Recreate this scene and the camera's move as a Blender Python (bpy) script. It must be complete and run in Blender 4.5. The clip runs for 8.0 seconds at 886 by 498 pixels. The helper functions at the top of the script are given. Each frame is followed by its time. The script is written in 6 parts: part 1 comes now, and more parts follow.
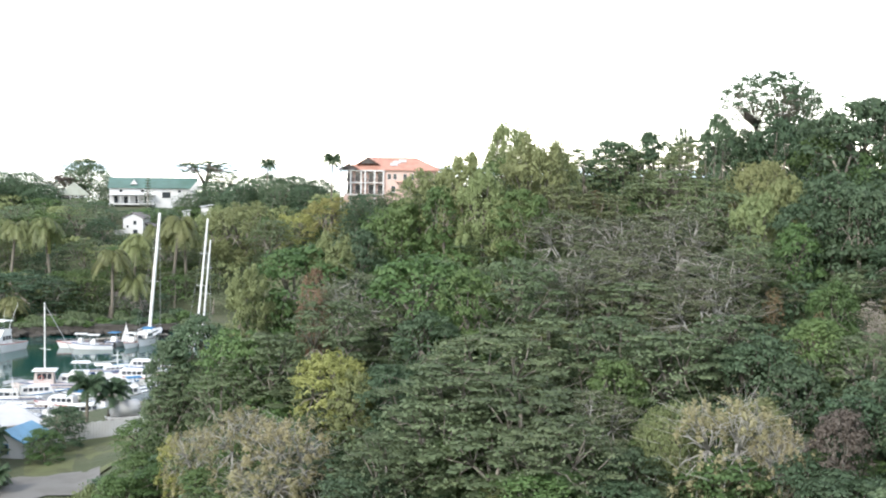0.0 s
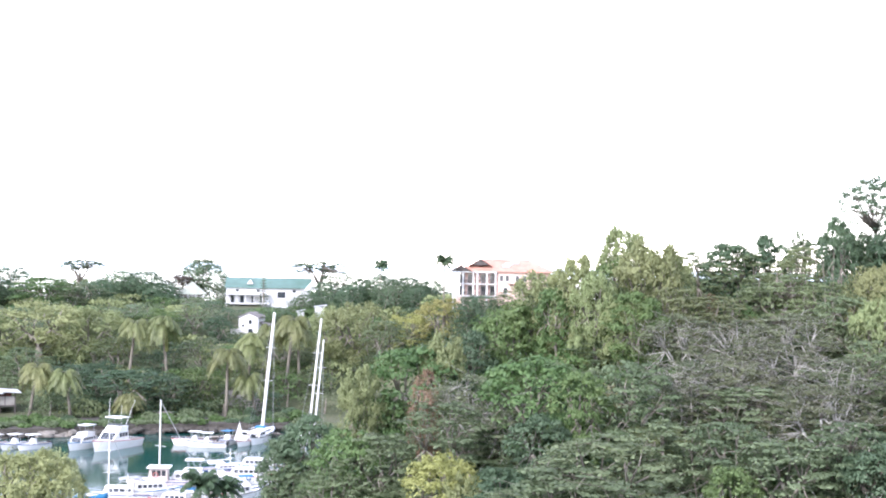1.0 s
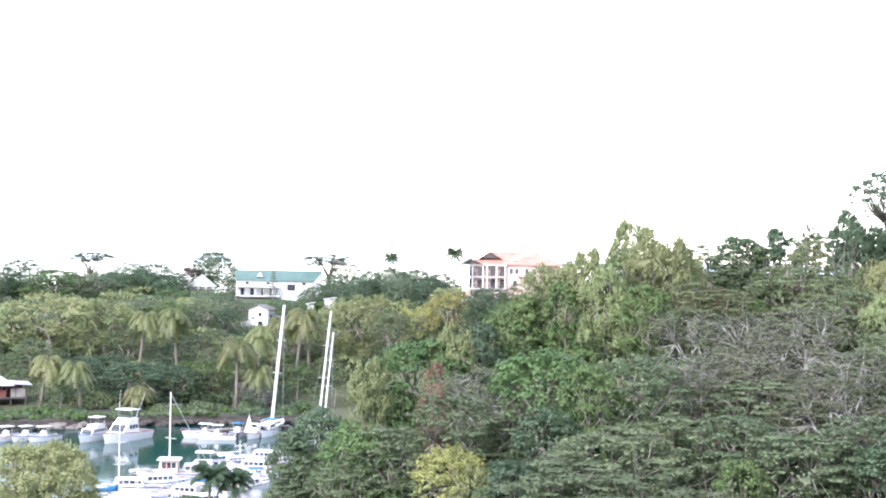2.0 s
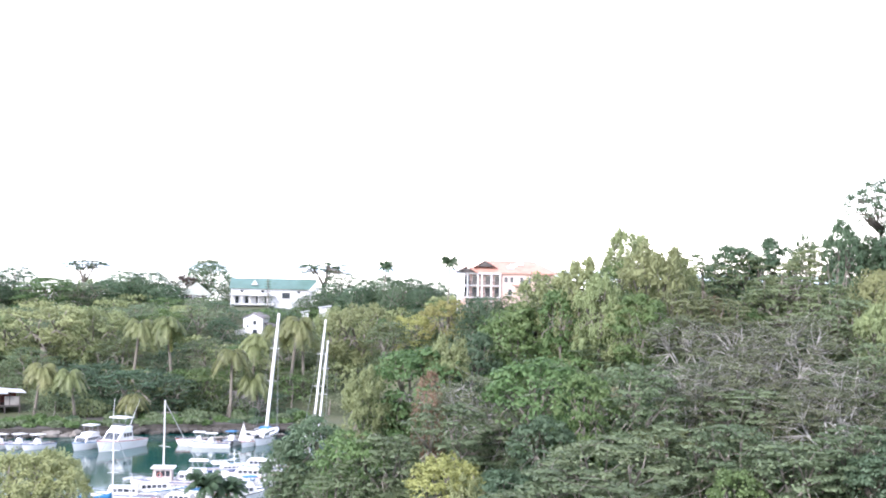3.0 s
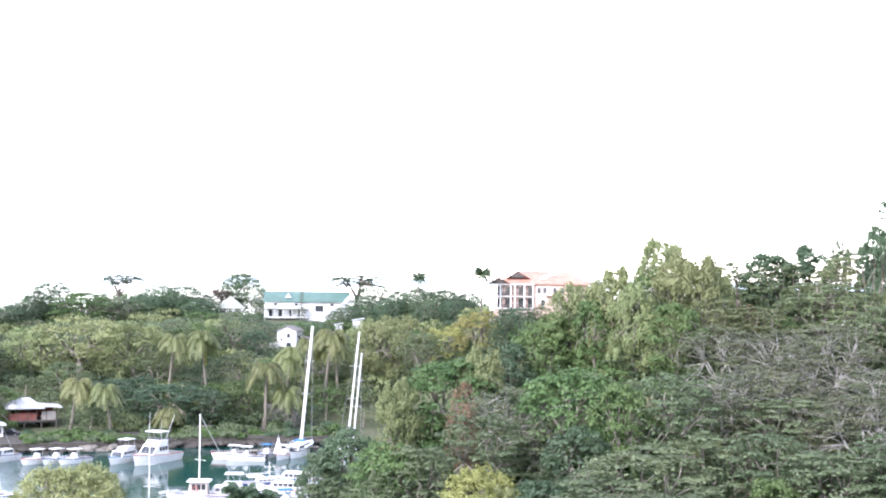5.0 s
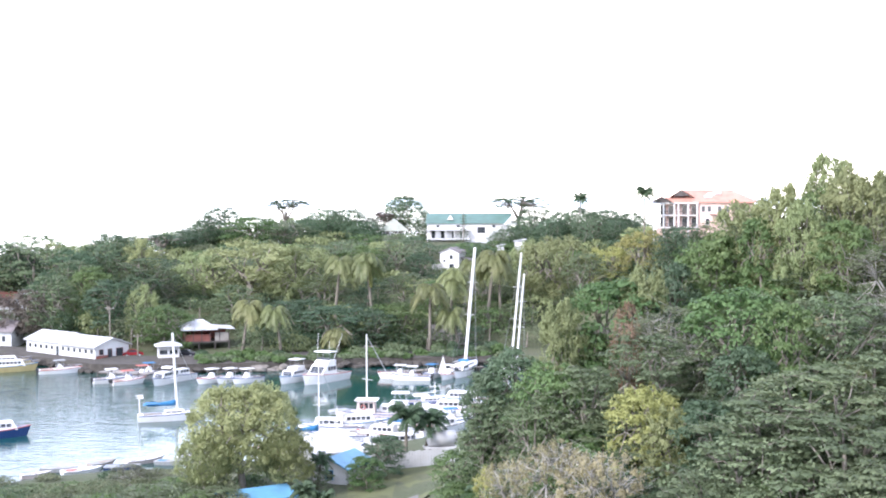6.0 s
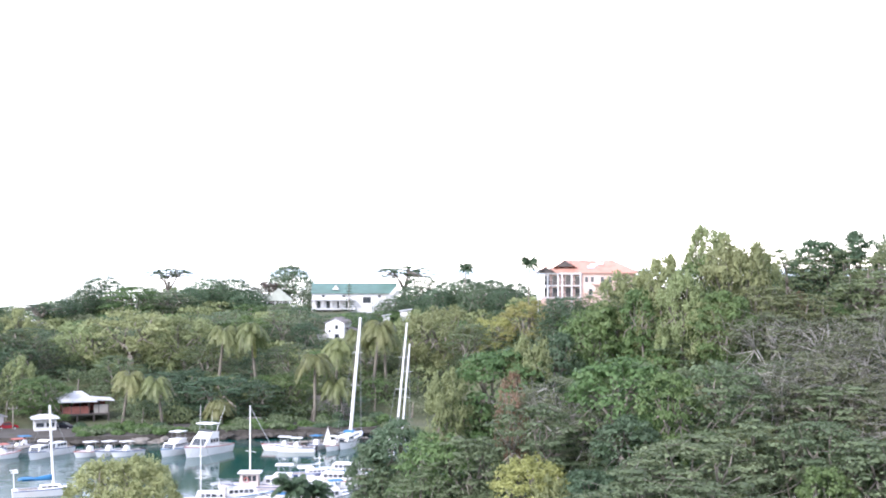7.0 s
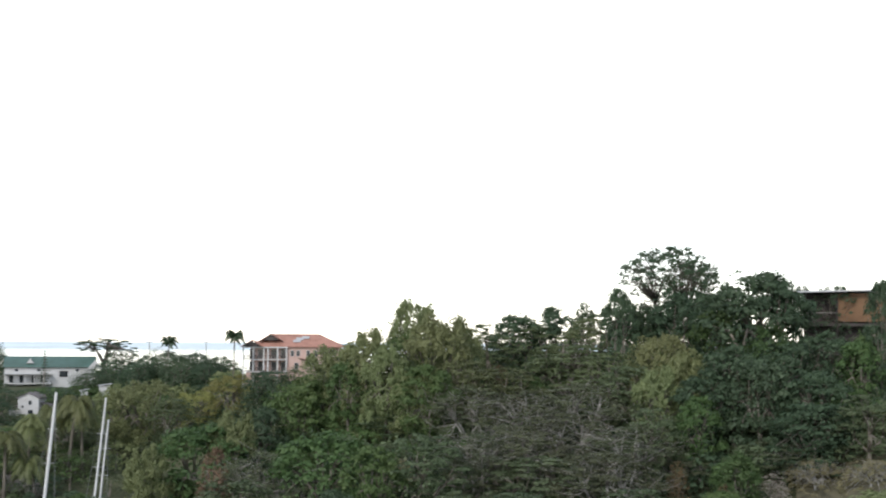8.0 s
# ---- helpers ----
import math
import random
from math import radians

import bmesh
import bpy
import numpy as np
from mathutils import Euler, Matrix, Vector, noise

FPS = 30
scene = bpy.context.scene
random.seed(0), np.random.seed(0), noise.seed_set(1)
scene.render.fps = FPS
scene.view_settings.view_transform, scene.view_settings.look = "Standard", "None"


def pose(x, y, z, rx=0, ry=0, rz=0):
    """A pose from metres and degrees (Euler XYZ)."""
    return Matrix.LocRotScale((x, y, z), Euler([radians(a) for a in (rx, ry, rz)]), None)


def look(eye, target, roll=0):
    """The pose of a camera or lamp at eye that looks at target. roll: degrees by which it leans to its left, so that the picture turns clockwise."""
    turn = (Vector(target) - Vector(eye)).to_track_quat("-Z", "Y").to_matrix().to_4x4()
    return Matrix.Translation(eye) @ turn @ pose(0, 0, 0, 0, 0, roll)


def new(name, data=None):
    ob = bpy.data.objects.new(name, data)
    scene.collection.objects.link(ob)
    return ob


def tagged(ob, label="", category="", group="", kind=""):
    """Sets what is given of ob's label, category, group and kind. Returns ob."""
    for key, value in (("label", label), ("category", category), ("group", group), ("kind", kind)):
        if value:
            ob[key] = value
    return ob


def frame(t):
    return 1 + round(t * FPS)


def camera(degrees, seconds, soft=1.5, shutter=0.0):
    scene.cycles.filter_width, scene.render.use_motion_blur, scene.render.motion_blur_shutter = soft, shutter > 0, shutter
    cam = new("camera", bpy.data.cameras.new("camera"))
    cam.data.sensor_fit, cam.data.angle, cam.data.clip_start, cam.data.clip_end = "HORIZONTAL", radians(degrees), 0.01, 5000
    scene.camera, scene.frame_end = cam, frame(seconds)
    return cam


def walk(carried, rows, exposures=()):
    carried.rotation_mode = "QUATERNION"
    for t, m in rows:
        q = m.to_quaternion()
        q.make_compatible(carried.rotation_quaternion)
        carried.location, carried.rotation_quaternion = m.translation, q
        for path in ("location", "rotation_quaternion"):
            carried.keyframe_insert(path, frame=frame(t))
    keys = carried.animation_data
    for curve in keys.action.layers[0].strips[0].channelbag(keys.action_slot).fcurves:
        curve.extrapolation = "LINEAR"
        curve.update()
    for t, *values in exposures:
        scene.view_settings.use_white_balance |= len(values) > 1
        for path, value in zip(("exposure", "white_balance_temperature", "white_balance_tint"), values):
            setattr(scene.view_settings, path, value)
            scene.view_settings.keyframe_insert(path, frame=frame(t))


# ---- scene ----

# The lookout stands 35 m above the water of the inlet; a hand-held camera turns there.
EYE_Z = 35.0
cam = camera(36.0, 8.0, soft=1.9, shutter=0.05)
eye = pose(0, 0, EYE_Z)
ROWS = [
    (0.0, eye @ pose(0, 0, 0, 86.366, 0, -10.583) @ pose(0, 0, 0, 0, 0, 0.721)),
    (0.2, eye @ pose(0, 0, 0, 88.390, 0, -7.790) @ pose(0, 0, 0, 0, 0, 0.900)),
    (0.5, eye @ pose(0, 0, 0, 89.506, 0, -6.444) @ pose(0, 0, 0, 0, 0, 0.985)),
    (1.0, eye @ pose(0, 0, 0, 90.561, 0, -5.812) @ pose(0, 0, 0, 0, 0, 1.065)),
    (1.2, eye @ pose(0, 0, 0, 90.184, 0, -5.479) @ pose(0, 0, 0, 0, 0, 1.047)),
    (2.5, eye @ pose(0, 0, 0, 90.389, 0, -5.435) @ pose(0, 0, 0, 0, 0, 1.158)),
    (3.0, eye @ pose(0, 0, 0, 90.613, 0, -5.616) @ pose(0, 0, 0, 0, 0, 1.245)),
    (3.5, eye @ pose(0, 0, 0, 90.781, 0, -4.995) @ pose(0, 0, 0, 0, 0, 0.769)),
    (4.0, eye @ pose(0, 0, 0, 91.176, 0, -5.771) @ pose(0, 0, 0, 0, 0, 0.711)),
    (4.2, eye @ pose(0, 0, 0, 91.554, 0, -4.962) @ pose(0, 0, 0, 0, 0, 0.790)),
    (5.3, eye @ pose(0, 0, 0, 90.307, 0, -3.647) @ pose(0, 0, 0, 0, 0, 0.552)),
    (5.5, eye @ pose(0, 0, 0, 89.739, 0, -1.623) @ pose(0, 0, 0, 0, 0, 0.993)),
    (5.7, eye @ pose(0, 0, 0, 89.950, 0, 0.050) @ pose(0, 0, 0, 0, 0, 0.800)),
    (5.9, eye @ pose(0, 0, 0, 88.100, 0, 1.850) @ pose(0, 0, 0, 0, 0, 0.200)),
    (6.0, eye @ pose(0, 0, 0, 87.721, 0, 2.520) @ pose(0, 0, 0, 0, 0, -0.196)),
    (6.2, eye @ pose(0, 0, 0, 88.330, 0, 1.400) @ pose(0, 0, 0, 0, 0, -0.500)),
    (6.5, eye @ pose(0, 0, 0, 90.305, 0, 0.044) @ pose(0, 0, 0, 0, 0, -0.909)),
    (7.0, eye @ pose(0, 0, 0, 90.652, 0, -2.286) @ pose(0, 0, 0, 0, 0, -0.006)),
    (7.5, eye @ pose(0, 0, 0, 92.595, 0, -1.183) @ pose(0, 0, 0, 0, 0, 0.282)),
    (7.7, eye @ pose(0, 0, 0, 92.950, 0, -3.850) @ pose(0, 0, 0, 0, 0, 0.200)),
    (7.8, eye @ pose(0, 0, 0, 93.348, 0, -7.871) @ pose(0, 0, 0, 0, 0, 0.009)),
    (7.9, eye @ pose(0, 0, 0, 93.431, 0, -11.404) @ pose(0, 0, 0, 0, 0, -0.500)),
    (8.0, eye @ pose(0, 0, 0, 93.781, 0, -14.556) @ pose(0, 0, 0, 0, 0, 0.297)),
]
walk(cam, ROWS, exposures=[
    (0.0, 2.0, 6600, 9), (0.3, 2.45, 6450, 12), (1.0, 2.6, 6150, 20), (5.3, 2.6, 6150, 20), (6.0, 2.5, 6150, 20),
    (7.0, 2.38, 6150, 20), (7.5, 2.0, 6400, 13), (8.0, 0.85, 6500, 11),
])

# ---- light: bright overcast sky ----
world = bpy.data.worlds.new("overcast_sky")
scene.world = world
world.use_nodes = True
wn, wl = world.node_tree.nodes, world.node_tree.links
sky = wn.new("ShaderNodeTexSky")
sky.sky_type = "NISHITA"
sky.sun_disc = False
sky.sun_elevation = radians(38)
sky.sun_rotation = radians(-140)
sky.air_density, sky.dust_density, sky.ozone_density = 1.0, 0.25, 1.0
haze = wn.new("ShaderNodeHueSaturation")
haze.inputs["Saturation"].default_value = 0.45
wl.new(sky.outputs[0], haze.inputs["Color"])
wl.new(haze.outputs[0], wn["Background"].inputs[0])
wn["Background"].inputs[1].default_value = 0.15
sun = new("sun", bpy.data.lights.new("sun", "SUN"))
sun.data.energy, sun.data.angle, sun.data.color = 1.2, radians(15), (1.0, 0.96, 0.9)
sun.matrix_world = look((-64, -77, 78), (0, 0, 0))

# ---- materials ----
def nodes_of(name, rough=0.6, metal=0.0):
    m = bpy.data.materials.new(name)
    m.use_nodes = True
    n, l = m.node_tree.nodes, m.node_tree.links
    b = n["Principled BSDF"]
    b.inputs["Roughness"].default_value, b.inputs["Metallic"].default_value = rough, metal
    return m, n, l, b


def ramp_of(n, stops):
    r = n.new("ShaderNodeValToRGB")
    el = r.color_ramp.elements
    while len(el) < len(stops):
        el.new(0.5)
    for e, (p, c) in zip(el, stops):
        e.position, e.color = p, (*c, 1)
    return r


def noisy(n, l, scale, detail=4.0, rough=0.6, where="Object"):
    tc, nz = n.new("ShaderNodeTexCoord"), n.new("ShaderNodeTexNoise")
    nz.inputs["Scale"].default_value, nz.inputs["Detail"].default_value = scale, detail
    nz.inputs["Roughness"].default_value = rough
    l.new(tc.outputs[where], nz.inputs["Vector"])
    return nz


def surface(name, color, rough=0.6, metal=0.0, stain=0.25, scale=0.6, grain=9.0, bump=0.15):
    """Painted, plastered or weathered surface: broad stains and a fine grain over one base colour."""
    m, n, l, b = nodes_of(name, rough, metal)
    big, fine = noisy(n, l, scale, 6), noisy(n, l, grain, 3)
    dark = tuple(c * (1 - stain) * k for c, k in zip(color, (1.0, 0.97, 0.92)))
    r = ramp_of(n, [(0.3, dark), (0.55, color), (0.8, tuple(min(1, c * 1.06) for c in color))])
    l.new(big.outputs[0], r.inputs[0])
    mix = n.new("ShaderNodeMix")
    mix.data_type, mix.blend_type = "RGBA", "MULTIPLY"
    mix.inputs[0].default_value = 0.35
    g = ramp_of(n, [(0.3, (0.7, 0.7, 0.7)), (0.7, (1, 1, 1))])
    l.new(fine.outputs[0], g.inputs[0])
    l.new(r.outputs[0], mix.inputs[6])
    l.new(g.outputs[0], mix.inputs[7])
    l.new(mix.outputs[2], b.inputs["Base Color"])
    bp = n.new("ShaderNodeBump")
    bp.inputs["Strength"].default_value, bp.inputs["Distance"].default_value = bump, 0.03
    l.new(fine.outputs[0], bp.inputs["Height"])
    l.new(bp.outputs[0], b.inputs["Normal"])
    return m


def leafage(name, dark, mid, light, translucent=0.3, rough=0.55):
    """Leaves: every leaf its own shade, every tree its own tone, both sides letting light through."""
    m, n, l, b = nodes_of(name, rough)
    geo, info = n.new("ShaderNodeNewGeometry"), n.new("ShaderNodeObjectInfo")
    clump = noisy(n, l, 0.55, 3)
    add = n.new("ShaderNodeMath")
    add.operation = "MULTIPLY_ADD"
    add.inputs[1].default_value = 0.17
    l.new(geo.outputs["Random Per Island"], add.inputs[0])
    sub = n.new("ShaderNodeMath")
    sub.operation = "MULTIPLY_ADD"
    sub.inputs[1].default_value, sub.inputs[2].default_value = 0.95, -0.06
    l.new(clump.outputs[0], sub.inputs[0])
    l.new(sub.outputs[0], add.inputs[2])
    r = ramp_of(n, [(0.1, dark), (0.5, mid), (0.95, light)])
    l.new(add.outputs[0], r.inputs[0])
    hsv = n.new("ShaderNodeHueSaturation")
    mr = n.new("ShaderNodeMapRange")
    mr.inputs["To Min"].default_value, mr.inputs["To Max"].default_value = 0.472, 0.503
    l.new(info.outputs["Random"], mr.inputs[0])
    l.new(mr.outputs[0], hsv.inputs["Hue"])
    mv = n.new("ShaderNodeMapRange")
    mv.inputs["To Min"].default_value, mv.inputs["To Max"].default_value = 0.84, 1.18
    frac = n.new("ShaderNodeMath")
    frac.operation = "FRACT"
    mul = n.new("ShaderNodeMath")
    mul.operation = "MULTIPLY"
    mul.inputs[1].default_value = 7.3
    l.new(info.outputs["Random"], mul.inputs[0])
    l.new(mul.outputs[0], frac.inputs[0])
    l.new(frac.outputs[0], mv.inputs[0])
    l.new(mv.outputs[0], hsv.inputs["Value"])
    l.new(r.outputs[0], hsv.inputs["Color"])
    l.new(hsv.outputs[0], b.inputs["Base Color"])
    b.inputs["Specular IOR Level"].default_value = 0.25
    tr, mx = n.new("ShaderNodeBsdfTranslucent"), n.new("ShaderNodeMixShader")
    l.new(hsv.outputs[0], tr.inputs["Color"])
    mx.inputs[0].default_value = translucent
    l.new(b.outputs[0], mx.inputs[1])
    l.new(tr.outputs[0], mx.inputs[2])
    l.new(mx.outputs[0], n["Material Output"].inputs["Surface"])
    return m


def ground_material():
    m, n, l, b = nodes_of("scrub_ground", 0.95)
    big, fine = noisy(n, l, 0.06, 6), noisy(n, l, 1.6, 5)
    r = ramp_of(n, [(0.3, (0.03, 0.04, 0.014)), (0.5, (0.05, 0.06, 0.024)), (0.72, (0.10, 0.085, 0.05))])
    mix = n.new("ShaderNodeMath")
    mix.operation = "MULTIPLY_ADD"
    mix.inputs[1].default_value = 0.45
    l.new(fine.outputs[0], mix.inputs[0])
    half = n.new("ShaderNodeMath")
    half.operation = "MULTIPLY"
    half.inputs[1].default_value = 0.55
    l.new(big.outputs[0], half.inputs[0])
    l.new(half.outputs[0], mix.inputs[2])
    l.new(mix.outputs[0], r.inputs[0])
    l.new(r.outputs[0], b.inputs["Base Color"])
    bp = n.new("ShaderNodeBump")
    bp.inputs["Strength"].default_value, bp.inputs["Distance"].default_value = 0.6, 0.3
    l.new(fine.outputs[0], bp.inputs["Height"])
    l.new(bp.outputs[0], b.inputs["Normal"])
    return m


def water_material():
    m, n, l, b = nodes_of("inlet_water", 0.06)
    big = noisy(n, l, 0.02, 4)
    r = ramp_of(n, [(0.35, (0.004, 0.032, 0.028)), (0.65, (0.007, 0.048, 0.042))])
    l.new(big.outputs[0], r.inputs[0])
    l.new(r.outputs[0], b.inputs["Base Color"])
    tc, mp, wv = n.new("ShaderNodeTexCoord"), n.new("ShaderNodeMapping"), n.new("ShaderNodeTexNoise")
    mp.inputs["Scale"].default_value = (0.35, 1.1, 1)
    wv.inputs["Scale"].default_value, wv.inputs["Detail"].default_value = 0.9, 3
    l.new(tc.outputs["Object"], mp.inputs[0])
    l.new(mp.outputs[0], wv.inputs["Vector"])
    bp = n.new("ShaderNodeBump")
    bp.inputs["Strength"].default_value, bp.inputs["Distance"].default_value = 0.3, 0.06
    # the open end of the inlet is ruffled by the wind, the sheltered end lies flat
    sep, wind, gain = n.new("ShaderNodeSeparateXYZ"), n.new("ShaderNodeMapRange"), n.new("ShaderNodeMath")
    l.new(tc.outputs["Object"], sep.inputs[0])
    l.new(sep.outputs["X"], wind.inputs["Value"])
    wind.inputs["From Min"].default_value, wind.inputs["From Max"].default_value = -30, -75
    wind.inputs["To Min"].default_value, wind.inputs["To Max"].default_value = 1.0, 8.0
    gain.operation = "MULTIPLY"
    l.new(wv.outputs[0], gain.inputs[0])
    l.new(wind.outputs[0], gain.inputs[1])
    l.new(gain.outputs[0], bp.inputs["Height"])
    l.new(bp.outputs[0], b.inputs["Normal"])
    return m


GROUND, WATER = ground_material(), water_material()
# distance haze is painted into this pale base colour, far lighter than sea
OPEN_SEA = surface("open_sea_painted_haze", (0.70, 0.80, 0.82), 0.7, stain=0.12, scale=0.004, grain=0.02, bump=0.05)
BARK = surface("grey_brown_bark", (0.22, 0.195, 0.16), 0.9, stain=0.45, scale=1.2, grain=6)
PALE_BARK = surface("pale_dry_bark", (0.36, 0.345, 0.31), 0.9, stain=0.3, scale=1.2, grain=6)
PALM_BARK = surface("palm_bark", (0.13, 0.115, 0.09), 0.9, stain=0.4, scale=1.0, grain=5)
LEAF = {
    "mango": leafage("dark_green_leaves", (0.028, 0.049, 0.029), (0.061, 0.101, 0.054), (0.116, 0.170, 0.098), 0.4),
    "rain": leafage("olive_green_leaves", (0.044, 0.065, 0.034), (0.104, 0.144, 0.074), (0.200, 0.250, 0.136), 0.4),
    "olive": leafage("light_olive_leaves", (0.060, 0.080, 0.037), (0.137, 0.172, 0.082), (0.238, 0.28, 0.14), 0.42),
    "willow": leafage("yellow_green_leaves", (0.086, 0.108, 0.046), (0.186, 0.226, 0.102), (0.305, 0.348, 0.17), 0.45),
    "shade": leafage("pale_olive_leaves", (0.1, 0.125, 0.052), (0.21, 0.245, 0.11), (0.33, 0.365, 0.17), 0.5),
    "bright": leafage("fresh_green_leaves", (0.036, 0.066, 0.025), (0.077, 0.135, 0.047), (0.148, 0.214, 0.085), 0.42),
    "golden": leafage("golden_yellow_leaves", (0.14, 0.152, 0.052), (0.25, 0.263, 0.09), (0.38, 0.39, 0.15), 0.45),
    "buff": leafage("dry_buff_leaves", (0.15, 0.145, 0.072), (0.27, 0.255, 0.135), (0.41, 0.385, 0.225), 0.45),
    "grey": leafage("dull_grey_green_leaves", (0.05, 0.064, 0.036), (0.108, 0.13, 0.072), (0.18, 0.205, 0.12), 0.4),
    "rust": leafage("rusty_orange_leaves", (0.085, 0.068, 0.036), (0.165, 0.122, 0.068), (0.25, 0.18, 0.105), 0.4),
    "palm": leafage("palm_fronds", (0.062, 0.078, 0.030), (0.135, 0.160, 0.066), (0.26, 0.265, 0.12), 0.4, 0.45),
    "pink": leafage("pale_pink_blossom", (0.11, 0.12, 0.07), (0.27, 0.25, 0.2), (0.42, 0.37, 0.34), 0.4),
    "brown": leafage("dull_brown_leaves", (0.055, 0.048, 0.036), (0.105, 0.088, 0.070), (0.17, 0.142, 0.118), 0.4),
}

# ---- mesh building ----
class Shape:
    """Vertices and faces of one mesh, gathered piece by piece."""

    def __init__(self):
        self.v, self.f = [], []

    def add(self, verts, faces, m=None):
        k = len(self.v)
        self.v += [tuple(m @ Vector(p)) for p in verts] if m else [tuple(p) for p in verts]
        self.f += [tuple(i + k for i in f) for f in faces]
        return self

    def box(self, x0, x1, y0, y1, z0, z1, m=None):
        p = [(x, y, z) for z in (z0, z1) for y in (y0, y1) for x in (x0, x1)]
        return self.add(p, [(0, 2, 3, 1), (4, 5, 7, 6), (0, 1, 5, 4), (2, 6, 7, 3), (0, 4, 6, 2), (1, 3, 7, 5)], m)

    def prism(self, outline, y0, y1, m=None):
        """An outline in x and z, drawn out along y."""
        k = len(outline)
        p = [(x, y, z) for y in (y0, y1) for x, z in outline]
        f = [tuple(range(k)), tuple(range(2 * k - 1, k - 1, -1))]
        return self.add(p, f + [(i, i + k, (i + 1) % k + k, (i + 1) % k) for i in range(k)], m)

    def loft(self, rings, closed=True, caps=True):
        k, p, f = len(rings[0]), [q for r in rings for q in r], []
        for a in range(len(rings) - 1):
            for i in range(k if closed else k - 1):
                j = (i + 1) % k
                f.append((a * k + i, a * k + j, a * k + k + j, a * k + k + i))
        if caps and closed:
            f += [tuple(range(k - 1, -1, -1)), tuple(range(len(p) - k, len(p)))]
        return self.add(p, f)

    def tube(self, points, radii, n=6):
        pts = [Vector(p) for p in points]
        rings = []
        for i, p in enumerate(pts):
            d = (pts[min(i + 1, len(pts) - 1)] - pts[max(i - 1, 0)]).normalized()
            u = d.cross(Vector((0, 0, 1)) if abs(d.z) < 0.95 else Vector((1, 0, 0))).normalized()
            w = d.cross(u)
            rings.append([p + radii[i] * (math.cos(6.2832 * k / n) * u + math.sin(6.2832 * k / n) * w) for k in range(n)])
        return self.loft(rings)

    def mesh(self, name, material, smooth=False):
        me = bpy.data.meshes.new(name)
        me.from_pydata(self.v, [], self.f)
        me.validate()
        me.materials.append(material)
        if smooth:
            me.polygons.foreach_set("use_smooth", [True] * len(me.polygons))
        me.update()
        return me


def part(name, shape, material, parent, label="", smooth=False, m=None):
    ob = new(name, shape if isinstance(shape, bpy.types.Mesh) else shape.mesh(name, material, smooth))
    ob.parent = parent
    if m:
        ob.matrix_basis = m
    return tagged(ob, label)


def thing(name, m, label, category, group="", kind=""):
    ob = new(name)
    ob.empty_display_size = 0.3
    ob.matrix_basis = m
    return tagged(ob, label, category, group, kind)


def at(bearing, rng, z=0.0):
    """A place by its bearing from the lookout (degrees, clockwise from y) and its range."""
    a = radians(bearing)
    return Vector((rng * math.sin(a), rng * math.cos(a), z))


# ---- the lie of the land, by bearing and range ----
def curve(x, *pairs):
    return np.interp(x, [p[0] for p in pairs], [p[1] for p in pairs])


def ease(t):
    t = np.clip(t, 0, 1)
    return t * t * (3 - 2 * t)


def far_shore(b):
    return curve(b, (-60, 330), (-22, 312), (-20, 303), (-18.5, 292.5), (-17, 281), (-16, 279), (-14, 276), (-10, 276), (-7, 280), (0, 283), (8, 250), (16, 200))


def near_shore(b):
    return curve(b, (-60, 150), (-20, 166), (-13, 168), (-8, 176), (-3, 186), (0, 190), (8, 215), (16, 200))


def hill_crest(b):
    """Ground height along the crest of the near wooded hill."""
    return curve(b, (-9, 2), (-4.4, 3), (-2, 8), (1.5, 15), (6, 19.5), (8.5, 22), (11, 26.5), (14, 28.5), (20, 29.5), (27, 31.5), (33, 32), (60, 30))


def crest_range(b):
    return curve(b, (-4, 112), (6, 122), (14, 138), (24, 142), (34, 132))


def land(x, y):
    """Height of the ground at x, y."""
    b, d = np.degrees(np.arctan2(x, y)), np.hypot(x, y)
    turn = np.abs(b)
    cr, top = crest_range(b), hill_crest(b)
    valley = curve(b, (-30, 2.2), (-5, 2.2), (0, 5), (6, 9), (20, 12), (34, 14))
    z = np.where(d < cr, valley + (top - valley) * ease((d - 58) / (cr - 58)) ** 1.25, 2.0 + (top - 2.0) * (1 - ease((d - cr) / 60)))
    own = 24 - (24 - z) * ease((d - 6) / 50)
    z = np.where(d < 56, own, z)
    ns, fs = near_shore(b), far_shore(b)
    wet = ease((d - ns) / 5) * (1 - ease((d - fs + 5) / 5))
    wet = wet * (b < 15)
    z = z * (1 - wet) - 3.0 * wet
    ridge = curve(b, (-60, 4), (-24, 8), (-20, 11), (-14, 17), (-9, 20.5), (-5, 21.5), (-3, 21.3), (0, 20.5), (3, 19), (5.4, 21), (6.4, 25), (12, 25), (40, 26))
    hump = curve(b, (-10, 400), (2, 400), (8, 335), (20, 330))
    rise = 1.6 + (ridge - 1.6) * ease((d - fs - 14) / (hump - fs - 14)) ** 0.9
    rise = np.where(d > hump + 40, -4 + (ridge + 4) * (1 - ease((d - hump - 40) / 110)), rise)
    z = np.where(d > fs - 2.5, np.where(b < 15, np.where(d < fs + 0.5, np.maximum(z, -3.0), rise), np.maximum(rise, z * (d < 330))), z)
    return np.where(turn > 75, np.where(d < 56, 24, 24 - 28 * ease((d - 300) / 500)), z)


def land_at(p):
    return float(land(np.array([p[0]]), np.array([p[1]]))[0])


